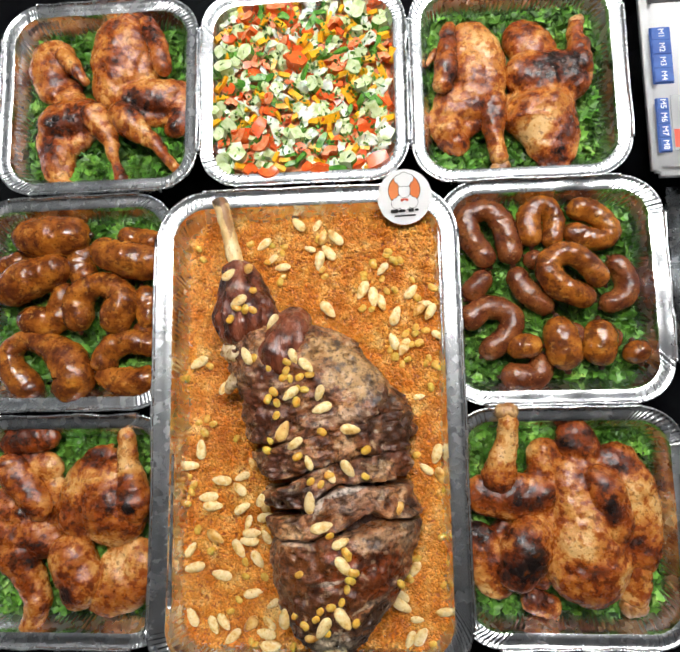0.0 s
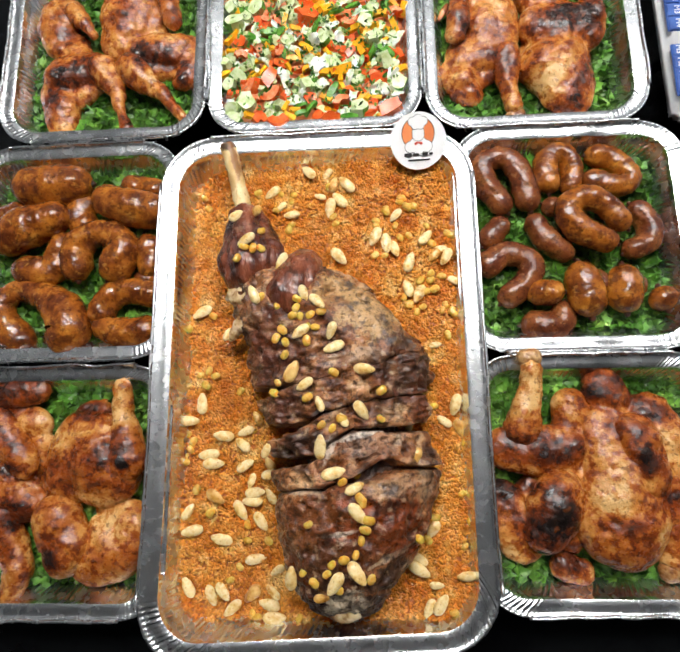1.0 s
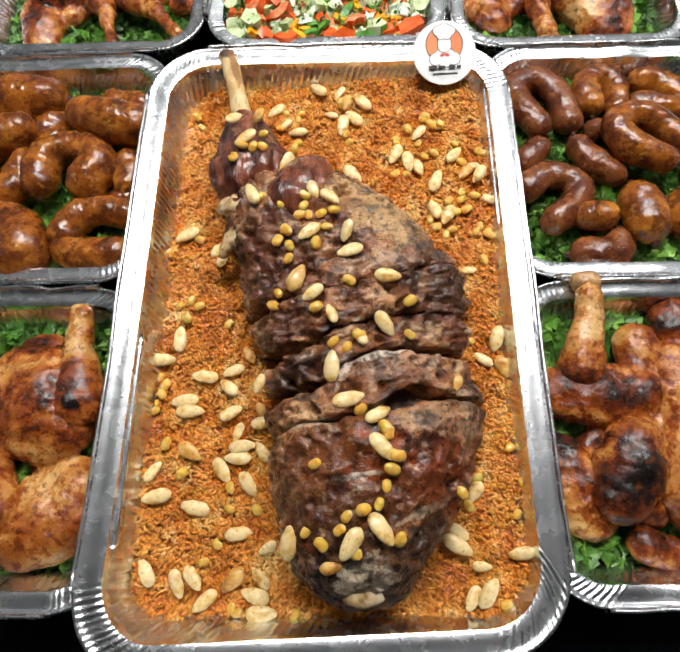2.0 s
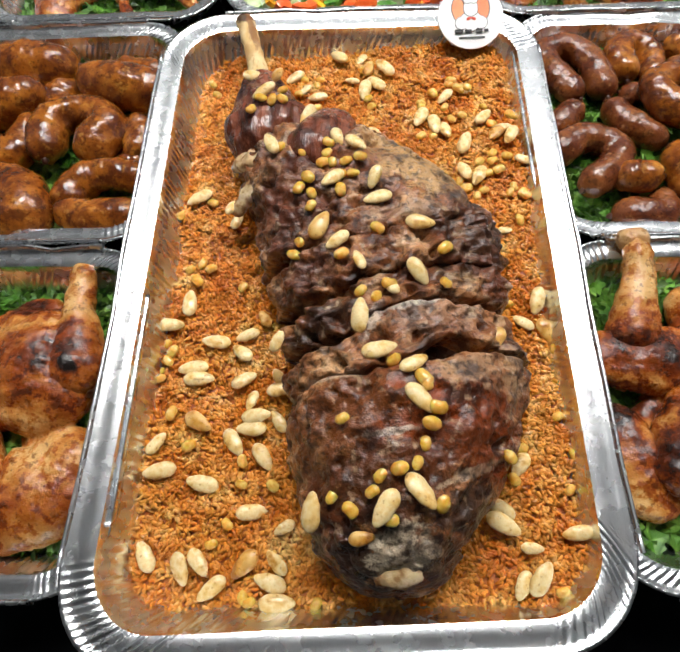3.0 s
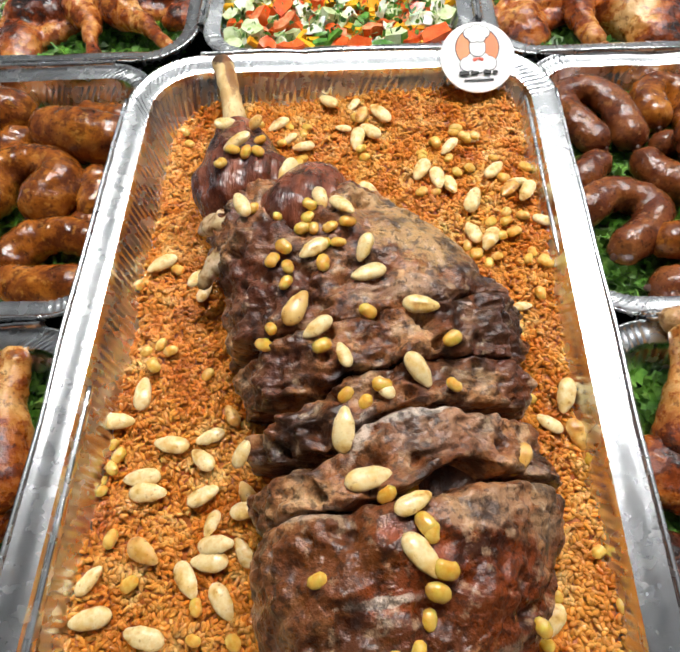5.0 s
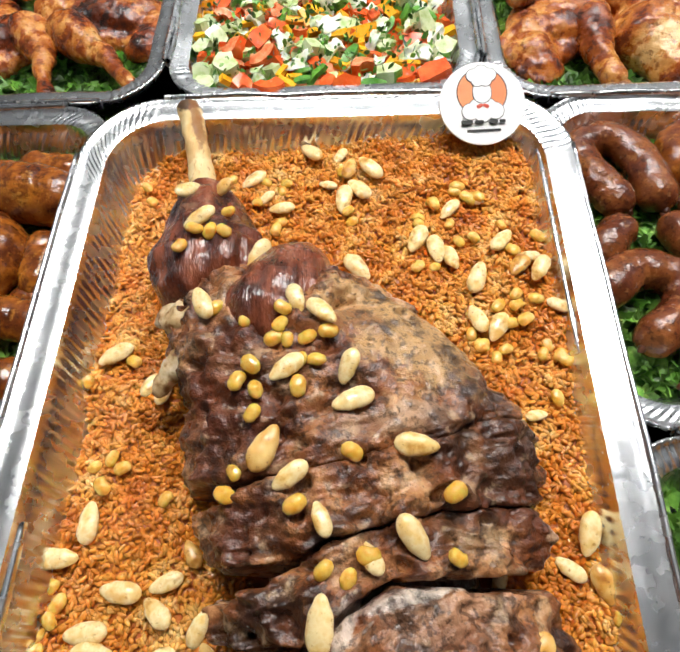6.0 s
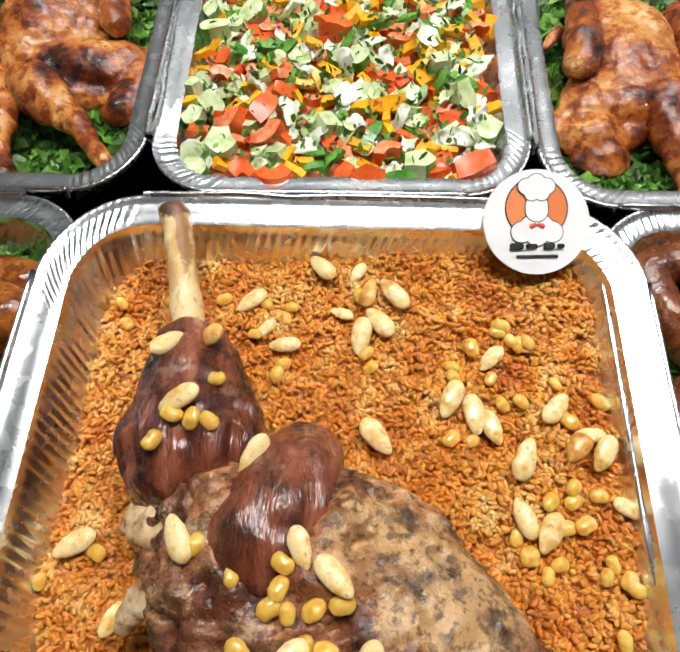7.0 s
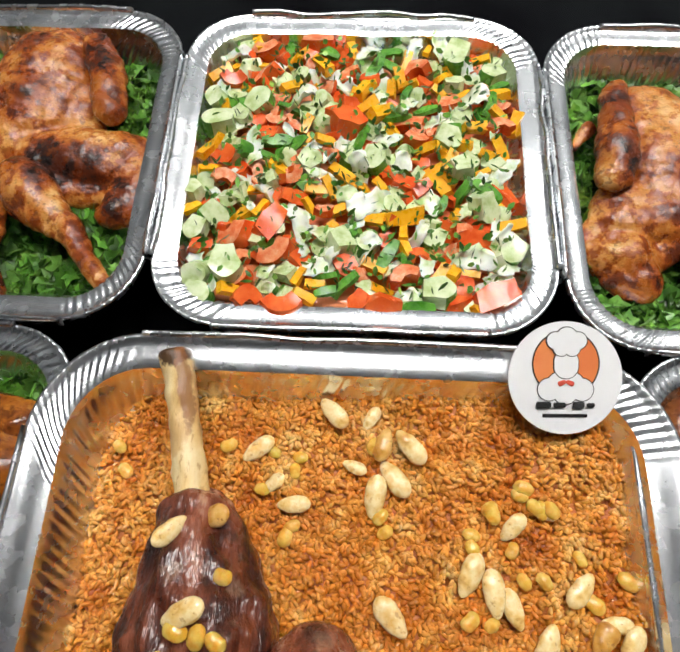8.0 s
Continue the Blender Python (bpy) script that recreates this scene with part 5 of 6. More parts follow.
half_chicken('half roast chicken with a charred leg, on parsley', skin('skin_dark_leg', [(-0.304, -0.177, 0.027, 0.014, 0, CHAR, 0.92), (-0.317, -0.115, 0.021, 0.028, -30, RED, 0.70), (-0.309, -0.133, 0.014, 0.009, 0, CHAR, 0.60), (-0.310, -0.158, 0.027, 0.009, 0, RED, 0.70), (-0.316, -0.052, 0.037, 0.019, 0, BROWN, 0.95), (-0.307, -0.210, 0.011, 0.014, 0, CHAR, 0.60), (-0.301, -0.233, 0.013, 0.018, 0, RED, 0.60), (-0.292, -0.111, 0.014, 0.016, 0, PALE, 0.60)]),
             [([(-0.3387, -0.0819, 0.034), (-0.3183, -0.0801, 0.034), (-0.2964, -0.0885, 0.034)], [0.0175, 0.0172, 0.0170], 0.7),
              ([(-0.2934, -0.1057, 0.032), (-0.2964, -0.1343, 0.032)], [0.0147, 0.0137], 0.7),
              ([(-0.3463, -0.1327, 0.034), (-0.3239, -0.1376, 0.034)], [0.0273, 0.0245], 0.75),
              ([(-0.3443, -0.1620, 0.038), (-0.3145, -0.1597, 0.038), (-0.2921, -0.1688, 0.038)], [0.0274, 0.0267, 0.0183], 0.75)],
             [('wing', [(-0.3399, -0.0803, 0.046), (-0.3212, -0.1028, 0.046), (-0.3031, -0.1239, 0.046), (-0.2992, -0.1360, 0.046)], [0.0155, 0.0194, 0.0175, 0.0102], 0.85),
              ('drumstick', [(-0.3284, -0.1804, 0.038), (-0.3136, -0.2052, 0.038), (-0.3028, -0.2285, 0.038), (-0.3072, -0.2477, 0.038), (-0.3148, -0.2565, 0.038)], [0.0272, 0.0212, 0.0159, 0.0143, 0.0096], 0.9),
              ('neck', [(-0.3415, -0.0571, 0.040), (-0.3133, -0.0545, 0.040), (-0.2926, -0.0501, 0.040)], [0.0150, 0.0158, 0.0111], 0.8)], 73)


# ---- salad ----
def chunk(kind, o):
    """A chopped piece about one unit across: a block with a bowed skin side and eased edges."""
    bm = bmesh.new()
    if kind == "carrot":
        ring = [(-0.5, -0.20), (0.5, -0.16), (0.48, 0.18), (-0.46, 0.22)]
        thick = o.uniform(0.22, 0.30)
    elif kind == "pepper":
        ring = [(-0.5, -0.10), (-0.2, -0.17), (0.2, -0.17), (0.5, -0.06), (0.46, 0.10), (0.15, 0.16), (-0.2, 0.15), (-0.48, 0.08)]
        thick = 0.16
    elif kind == "tomato" and o.rand() < 0.55:
        w = o.uniform(0.20, 0.36)
        ring = [(-0.5, -w + o.uniform(0, 0.12)), (0.1, -w - o.uniform(0, 0.08)), (0.5, -w * 0.6), (0.46, w * o.uniform(0.5, 1.0)), (-0.05, w), (-0.44, w * o.uniform(0.5, 0.9))]
        thick = o.uniform(0.30, 0.48)
    elif kind == "tomato":
        wide = o.uniform(0.22, 0.34)
        arc = [(0.5 * math.sin(t), -0.30 + 0.55 * math.cos(t)) for t in np.linspace(1.15, -1.15, 9)]
        ring = arc + [(0.30 * math.sin(t), -0.30 - wide * 0.4 + 0.38 * math.cos(t) - 0.10) for t in np.linspace(-0.9, 0.9, 4)]
        thick = o.uniform(0.26, 0.40)
    else:
        arc = [(0.5 * math.cos(t), 0.42 * math.sin(t)) for t in np.linspace(-1.2, 1.2, 10)]
        ring = [(-0.42, 0.22 + o.uniform(-0.05, 0.1)), (-0.42, -0.24 + o.uniform(-0.1, 0.05))] + arc
        thick = o.uniform(0.4, 0.6)
    bow = 0.10 if kind in ("tomato", "pepper") else 0.03
    lo = [bm.verts.new((x, y, -thick / 2)) for x, y in ring]
    hi = [bm.verts.new((x * 0.92, y * 0.92, thick / 2)) for x, y in ring]
    bm.faces.new(lo[::-1])
    top = bm.faces.new(hi)
    n = len(ring)
    for i in range(n):
        bm.faces.new((lo[i], lo[(i + 1) % n], hi[(i + 1) % n], hi[i]))
    sharp = [e for e in bm.edges if len(e.link_faces) == 2 and e.calc_face_angle() > 0.6]
    bmesh.ops.bevel(bm, geom=sharp, offset=0.05, segments=2, affect="EDGES", clamp_overlap=True)
    bmesh.ops.triangulate(bm, faces=[q for q in bm.faces if len(q.verts) > 4])
    bmesh.ops.subdivide_edges(bm, edges=[e for e in bm.edges if e.calc_length() > 0.22], cuts=1, use_grid_fill=True)
    shift = Vector((o.rand() * 9, thick * 40, o.rand() * 5))
    for v in bm.verts:
        v.co.z += bow * (0.25 - v.co.x ** 2) * 2 + 0.07 * noise.noise(v.co * 2.4 + shift)
        v.co.y += 0.08 * noise.noise(v.co * 2.0 - shift)
        v.co.x += 0.06 * noise.noise(v.co * 2.2 + shift * 2)
    return grab(bm)


def leaf(o):
    """A curled shred of lettuce, one unit long, with its thickness."""
    k, c = 11, 6
    wide, curl, twist = o.uniform(0.35, 0.62), o.uniform(0.05, 0.20), o.uniform(-0.5, 0.5)
    edge = [o.uniform(0.7, 1.15) for _ in range(k)]
    top = []
    for i in range(k):
        q = i / (k - 1) - 0.5
        w = wide * (1 - (2 * abs(q)) ** 3 * 0.6) * edge[i]
        for j in range(c):
            s = j / (c - 1) * 2 - 1
            z = curl * math.cos(q * 5 + twist * 3) + curl * 0.9 * s * s + twist * q * s * 0.35 + 0.03 * math.sin(q * 22 + s * 3)
            top.append((q + 0.06 * s * s, s * w / 2 + 0.10 * math.sin(q * 4), z))
    n = len(top)
    verts = top + [(x, y, z - 0.032) for x, y, z in top]
    faces = []
    for i in range(k - 1):
        for j in range(c - 1):
            a, b = i * c + j, (i + 1) * c + j
            faces += [(a, b, b + 1, a + 1), (n + a + 1, n + b + 1, n + b, n + a)]
    ring = [j for j in range(c)] + [i * c + c - 1 for i in range(1, k)] + [(k - 1) * c + j for j in range(c - 2, -1, -1)] + [i * c for i in range(k - 2, 0, -1)]
    faces += [(a, b, n + b, n + a) for a, b in zip(ring, ring[1:] + ring[:1])]
    return verts, faces


def herbs(count, cx, cy, hx, hy, r, z0, seed):
    """Fine chopped herb scraps strewn over the salad, joined."""
    o = np.random.RandomState(seed)
    verts, faces = [], []
    for _ in range(count):
        x, y = o.uniform(cx - hx, cx + hx), o.uniform(cy - hy, cy + hy)
        if not inside(x, y, cx, cy, hx, hy, r):
            continue
        d = Vector(o.normal(0, 1, 3)).normalized()
        s = d.cross(Vector(o.normal(0, 1, 3))).normalized()
        u = d.cross(s)
        le, wi = o.uniform(0.003, 0.007), o.uniform(0.0005, 0.0022)
        c = Vector((x, y, z0 + o.uniform(0.0, 0.010)))
        k = len(verts)
        for q, w in ((-0.5, 0.5), (0, 1.0), (0.5, 0.3)):
            for b in (-1, 1):
                verts.append(c + d * le * q + s * wi * w * b + u * 0.001 * (0.25 - q * q))
        faces += [(k, k + 1, k + 3, k + 2), (k + 2, k + 3, k + 5, k + 4)]
    return verts, faces


# the larger pieces on top: x, y, turn, length in millimetres
TOMATO_TOP = [
    (-0.033, 0.452, 0, 22), (-0.01, 0.381, -40, 26), (-0.075, 0.292, 30, 26), (-0.055, 0.301, 60, 24), (-0.048, 0.28, 30, 26), (-0.043, 0.245, 0, 26),
    (0.083, 0.256, 20, 26), (0.037, 0.426, 0, 22), (-0.066, 0.417, 50, 22), (-0.087, 0.335, 0, 18), (-0.064, 0.252, 10, 20), (0.028, 0.268, 30, 22),
    (0.071, 0.295, 0, 20), (-0.09, 0.414, 0, 20), (0.017, 0.247, 0, 20), (0.036, 0.367, 0, 18), (-0.044, 0.337, 60, 18), (0.092, 0.379, 0, 20),
    (-0.089, 0.352, 20, 18), (-0.057, 0.381, 0, 16), (0.003, 0.25, 60, 14), (-0.096, 0.284, 0, 14), (-0.068, 0.44, 0, 24), (-0.021, 0.312, 20, 14),
    (0.04, 0.33, 40, 14),
]
CUCUMBER_TOP = [
    (-0.095, 0.378, 0, 22), (-0.079, 0.273, 0, 24), (0.078, 0.317, 60, 20), (0.057, 0.371, 0, 18), (-0.089, 0.307, 0, 18), (-0.107, 0.324, 0, 16),
    (0.011, 0.352, 20, 20), (-0.009, 0.29, 30, 20), (-0.081, 0.384, 0, 14), (-0.097, 0.263, 0, 18), (0.095, 0.288, 0, 18), (-0.1, 0.397, 0, 16),
    (0.067, 0.347, 0, 18), (-0.094, 0.252, 0, 18), (0.065, 0.439, 0, 22), (-0.1, 0.296, 0, 16), (-0.082, 0.32, 0, 14), (0.049, 0.258, 0, 20),
    (-0.05, 0.298, 0, 10), (-0.028, 0.397, 0, 14), (0.089, 0.424, 0, 18), (-0.07, 0.396, 20, 20),
]
PEPPER_TOP = [
    (-0.054, 0.364, 0, 22), (0.018, 0.282, 60, 22), (0.08, 0.33, -40, 24), (-0.082, 0.395, -10, 20), (0.035, 0.247, 10, 24), (0.008, 0.427, 60, 22),
    (0.051, 0.317, 60, 16), (-0.007, 0.261, 40, 20), (0.065, 0.327, 50, 20),
]
CARROT_TOP = [
    (-0.029, 0.431, -50, 18), (0.014, 0.389, 40, 20), (0.029, 0.309, 10, 24), (0.079, 0.252, 40, 20), (0.003, 0.396, 30, 16), (-0.011, 0.34, -40, 18),
    (-0.037, 0.378, 70, 14), (-0.023, 0.366, 0, 14), (0.082, 0.437, 0, 12), (0.091, 0.407, 20, 18), (0.025, 0.42, -70, 16), (-0.101, 0.355, 60, 14),
    (-0.106, 0.31, 40, 14), (-0.03, 0.253, -20, 14), (-0.034, 0.266, 60, 12), (0.051, 0.27, 60, 16), (0.096, 0.305, 0, 16), (0.102, 0.383, 70, 16),
    (0.001, 0.409, 60, 18), (0.044, 0.362, 0, 16), (0.052, 0.334, -60, 18), (-0.049, 0.433, 30, 12), (-0.066, 0.326, 0, 10), (-0.027, 0.327, 0, 14),
    (0.079, 0.343, 30, 10),
]
LETTUCE_TOP = [
    (0.068, 0.281, -30, 30), (-0.071, 0.358, 60, 22), (-0.024, 0.273, 0, 22), (0.005, 0.282, 30, 24), (0.049, 0.383, 20, 16), (0.089, 0.376, 60, 14),
    (0.009, 0.317, 10, 30), (0.073, 0.399, 0, 24), (0.026, 0.344, 50, 20), (-0.04, 0.397, 10, 22), (0.003, 0.441, 40, 24), (-0.02, 0.349, 60, 18),
    (0.042, 0.276, 60, 18), (0.094, 0.345, 30, 20), (-0.089, 0.434, 0, 20), (0.092, 0.276, 20, 16), (-0.033, 0.286, 70, 14), (0.031, 0.395, 30, 18),
    (0.001, 0.309, 60, 20), (0.078, 0.263, 0, 16),
]
SALAD_TOP = dict(tomato=TOMATO_TOP, cucumber=CUCUMBER_TOP, pepper=PEPPER_TOP, carrot=CARROT_TOP, lettuce=LETTUCE_TOP)


def build_salad():
    cx, cy, hx, hy = SMALL["far_middle"]
    ob = thing("salad", (cx, cy, 0.004), "chopped tomato, cucumber, carrot and lettuce salad filling a foil tray", "salad")
    o = np.random.RandomState(9)
    kinds = dict(tomato=(TOMATO, TOMATO_FLESH, 0.26, (15, 23)), cucumber=(CUCUMBER, CUCUMBER_SKIN, 0.26, (14, 21)), carrot=(CARROT, CARROT, 0.20, (12, 19)), lettuce=(LETTUCE, LETTUCE, 0.20, (14, 24)), pepper=(CUCUMBER_SKIN, CUCUMBER_SKIN, 0.07, (15, 24)))
    shapes = {}
    for kind, (m, alt, *_) in kinds.items():
        for i in range(8):
            q = np.random.RandomState(i * 7 + 3)
            me = from_arrays(kind + "_piece", *(leaf(q) if kind == "lettuce" else chunk(kind, q)), smooth=True)
            if kind != "lettuce":
                me.set_sharp_from_angle(angle=0.6)
            me.materials.append(m)
            if alt is not m:
                me.materials.append(alt)
                for p in me.polygons:
                    skin_side = (p.center.x > 0.1 if kind == "cucumber" else p.center.y > -0.15) and abs(p.normal.z) < 0.6
                    if kind == "cucumber" and skin_side and i % 4 or kind == "tomato" and i % 2 and abs(p.normal.z) > 0.6:
                        p.material_index = 1
            shapes[kind, i] = me
    part("salad_base", bed(cx, cy, hx - 0.020, hy - 0.020, 0.028, lambda x, y: 0.035 + 0.003 * noise.noise(Vector((x * 50, y * 50, 1))), 0.005, 0.010), TOMATO_FLESH, ob, "packed chopped salad underneath")
    part("herb_scrap", herbs(1300, cx, cy, hx - 0.024, hy - 0.024, 0.028, 0.044, 4), PARSLEY, ob, "fine chopped green herbs", smooth=False, kind="stuff")

    def lay(kind, x, y, z, turn, size, lean):
        p = new(kind + "_piece", shapes[kind, o.randint(8)])
        p.parent = ob
        p.matrix_basis = pose(x - cx, y - cy, z - 0.004, o.normal(0, lean), o.normal(0, lean), turn) @ Matrix.Scale(size / 1000, 4)

    done = []
    for kind, rows in SALAD_TOP.items():
        for x, y, turn, size in rows:
            done.append((x, y))
            lay(kind, x, y, 0.044 + 0.002 * o.rand(), turn + (o.uniform(0, 360) if kind == "cucumber" else o.choice([0, 180])), size * 1.12, 15)
    names = list(kinds)
    weight = np.array([kinds[k][2] for k in names])
    tries = 0
    while len(done) < 380 and tries < 60000:
        tries += 1
        x, y = o.uniform(cx - hx + 0.021, cx + hx - 0.021), o.uniform(cy - hy + 0.021, cy + hy - 0.021)
        if not inside(x, y, cx, cy, hx - 0.024, hy - 0.024, 0.028) or any((x - a) ** 2 + (y - b) ** 2 < 0.0088**2 for a, b in done):
            continue
        done.append((x, y))
        kind = names[o.choice(len(names), p=weight / weight.sum())]
        lay(kind, x, y, 0.038 + 0.005 * o.rand() + (0.003 if kind in ("lettuce", "carrot", "pepper") else 0), o.uniform(0, 360), o.uniform(*kinds[kind][3]), 20)


build_salad()


# ---- almonds and golden raisins strewn over the rice and the lamb ----
def almond_mesh(seed, material):
    """A blanched almond, one metre long, point towards +x."""
    o = np.random.RandomState(seed)
    v, fc = tube([(-0.5, 0, 0), (-0.17, 0, 0.02), (0.17, 0, 0.02), (0.5, 0, 0)], [0.185, 0.252 * o.uniform(0.93, 1.06), 0.224, 0.075], 30, 24, 0.56, 1.3, 0.010, 2.5, seed)
    me = from_arrays("almond", v, fc)
    me.materials.append(material)
    return me


def raisin_mesh(seed):
    v, fc = tube([(-0.5, 0, 0), (0, 0, 0.03), (0.5, 0, 0)], [0.30, 0.37, 0.28], 15, 16, 0.68, 1.1, 0.05, 2.6, seed)
    me = from_arrays("golden_raisin", v, fc)
    me.materials.append(RAISIN)
    return me


def top_of(names):
    """A search tree over the upper surfaces of some parts, in world metres."""
    verts, faces = [], []
    for o in names:
        k, at = len(verts), ORIGIN[o]
        verts += [v.co + at for v in o.data.vertices]
        faces += [tuple(i + k for i in p.vertices) for p in o.data.polygons]
    return BVHTree.FromPolygons(verts, faces)


SUPPORT = top_of([o for o in (*rice.children, *lamb.children) if o.name.split(".")[0] != "rice_grain"])
LAMB_TOP = top_of(list(lamb.children))


def strew(mesh_of, name, rows, lift, label_rice, label_lamb, group, seed):
    o = np.random.RandomState(seed)
    for n, row in enumerate(rows):
        x, y, turn, size = row if len(row) == 4 else (*row, o.uniform(0, 360), o.uniform(8.5, 11.5))
        size = min(size, 23.0) / 1000
        where, normal, _, _ = SUPPORT.ray_cast(Vector((x, y, 0.25)), Vector((0, 0, -1)))
        on_lamb = LAMB_TOP.ray_cast(Vector((x, y, 0.25)), Vector((0, 0, -1)))[0]
        on_lamb = on_lamb is not None and on_lamb.z > where.z - 0.001
        up = (Vector((0, 0, 1)) * 0.72 + normal * 0.28 + Vector(o.normal(0, 0.10, 3))).normalized()
        ahead = Vector((math.cos(radians(turn)), math.sin(radians(turn)), 0))
        ahead = (ahead - up * ahead.dot(up)).normalized()
        if o.rand() < 0.5 and name == "almond":
            ahead = -ahead
        turned = Matrix((ahead, up.cross(ahead), up)).transposed().to_4x4()
        ob = new(name, mesh_of(n))
        ob.matrix_basis = Matrix.Translation(where + up * size * lift + Vector((0, 0, 0.0 if on_lamb else 0.0026))) @ turned @ Matrix.Scale(size, 4)
        tagged(ob, label_lamb if on_lamb else label_rice, name.replace("_", " "), group)


ALMONDS_LAMB = [
    (-0.0813, 0.1211, 36, 19), (-0.0600, 0.1285, 14, 20.3), (-0.0645, 0.0900, 24, 21.6), (-0.0325, 0.0680, 68, 21.2), (-0.0065, 0.0309, -70, 17), (-0.0558, 0.0327, -64, 20),
    (0.0062, 0.0209, -45, 19.2), (-0.01, -0.0061, 39, 19.7), (0.0197, -0.0052, 67, 18.2), (0.021, -0.0213, 21, 21.2), (-0.0183, -0.0427, 64, 23.1), (-0.006, -0.0547, 37, 18.7),
    (0.0079, -0.0738, -70, 15.4), (0.0488, -0.0417, -6, 20.5), (0.0454, -0.0788, -58, 21), (0.0276, -0.0878, -56, 16.3), (0.0091, -0.1107, 85, 23.2), (0.0197, -0.1348, 14, 22.6),
    (0.0386, -0.1467, 27, 18.2), (0.093, -0.1218, 57, 18.8), (-0.0899, -0, 68, 15), (-0.0494, 0.1642, 38, 20.5), (-0.039, 0.1461, 37, 15), (-0.0276, 0.136, 5, 18.2),
    (0.0406, -0.1672, -49, 21.7), (-0.0183, -0.2232, 80, 23.4), (0.0204, -0.2233, 58, 22.4), (0.0386, -0.2163, -54, 24), (0.0088, -0.2376, 9, 15),
]
ALMONDS_UPPER = [
    (0.1208, -0.0129, 11, 13.3), (0.0964, 0.048, -71, 20.5), (0.1067, 0.042, 61, 21.4), (0.0624, 0.1065, 64, 23.7), (0.0739, 0.0983, -86, 29), (0.0834, 0.0917, -71, 20.1),
    (0.0981, 0.0765, 70, 27.8), (0.1157, 0.102, 49, 20.1), (0.1243, 0.082, 53, 20), (0.1357, 0.0797, 60, 20.6), (0.1306, 0.0881, -2, 15.9), (0.0234, 0.0858, -49, 27),
    (0.0145, 0.142, 82, 26.3), (0.0255, 0.1507, -51, 23.1), (0.0037, 0.1562, -22, 14.3), (-0.0083, 0.1847, -46, 21.5), (0.0119, 0.1831, 59, 15.1), (0.0188, 0.1687, 74, 18.9),
    (0.0332, 0.1683, -47, 22.7), (0.0859, 0.1299, 46, 17.9), (0.1038, 0.1369, -2, 11.9), (0.144, 0.0533, -28, 16.7), (-0.1246, 0.0294, 30, 24.8), (-0.0904, 0.0047, 68, 17.3),
]
ALMONDS_MIDDLE = [
    (-0.122, -0.0678, 93, 25.1), (-0.1355, -0.0852, 0, 22), (-0.0632, -0.0835, -59, 15.6), (-0.0744, -0.0967, 22, 18.3), (-0.0976, -0.1013, -6, 22.3), (-0.077, -0.1107, -40, 19.7),
    (-0.0458, -0.1143, 64, 16.9), (-0.1138, -0.1199, 5, 24.4), (-0.1078, -0.1287, 0, 23), (-0.0743, -0.1313, 32, 20.4), (-0.0471, -0.1394, 10, 20.4), (-0.049, -0.1305, -59, 17.2),
    (-0.0675, -0.1463, 74, 16), (-0.0633, -0.1569, 5, 21.7), (-0.0667, -0.1658, 0, 21.8), (-0.0787, -0.1745, -56, 22.1), (-0.0583, -0.1847, -56, 21.1), (-0.0478, -0.1607, -58, 17.7),
    (-0.1324, -0.1758, 55, 18.5), (-0.1281, -0.1934, 12, 26.2), (-0.1033, -0.1604, -28, 23.3), (-0.0979, -0.2018, -13, 24.3), (-0.0636, -0.2198, 5, 21.3), (-0.0414, -0.2295, 29, 15.1),
]
ALMONDS_NEAR = [
    (0.0962, -0.2271, -30, 23.3), (0.0956, -0.2177, -36, 19.8),
    (-0.131, -0.2474, -60, 21.9), (-0.1062, -0.2536, -71, 21.6), (-0.0948, -0.2507, -52, 20.3), (-0.0642, -0.2513, 44, 22.5), (-0.0445, -0.2494, -50, 18.5), (-0.0859, -0.2652, 39, 20.8),
    (-0.0491, -0.262, -17, 21.6), (-0.0434, -0.273, 1, 22.9), (0.1398, -0.232, 10, 18.8), (0.1117, -0.2408, -4, 14.4), (0.1154, -0.2575, 56, 22.4), (0.1042, -0.2617, 61, 18.5),
    (0.1415, -0.0958, -76, 19.6), (0.1267, -0.0897, -36, 17.3), (0.138, -0.0727, 73, 22.8), (0.1106, -0.1917, 54, 19.3), (0.0902, -0.0957, 71, 15.3),
]
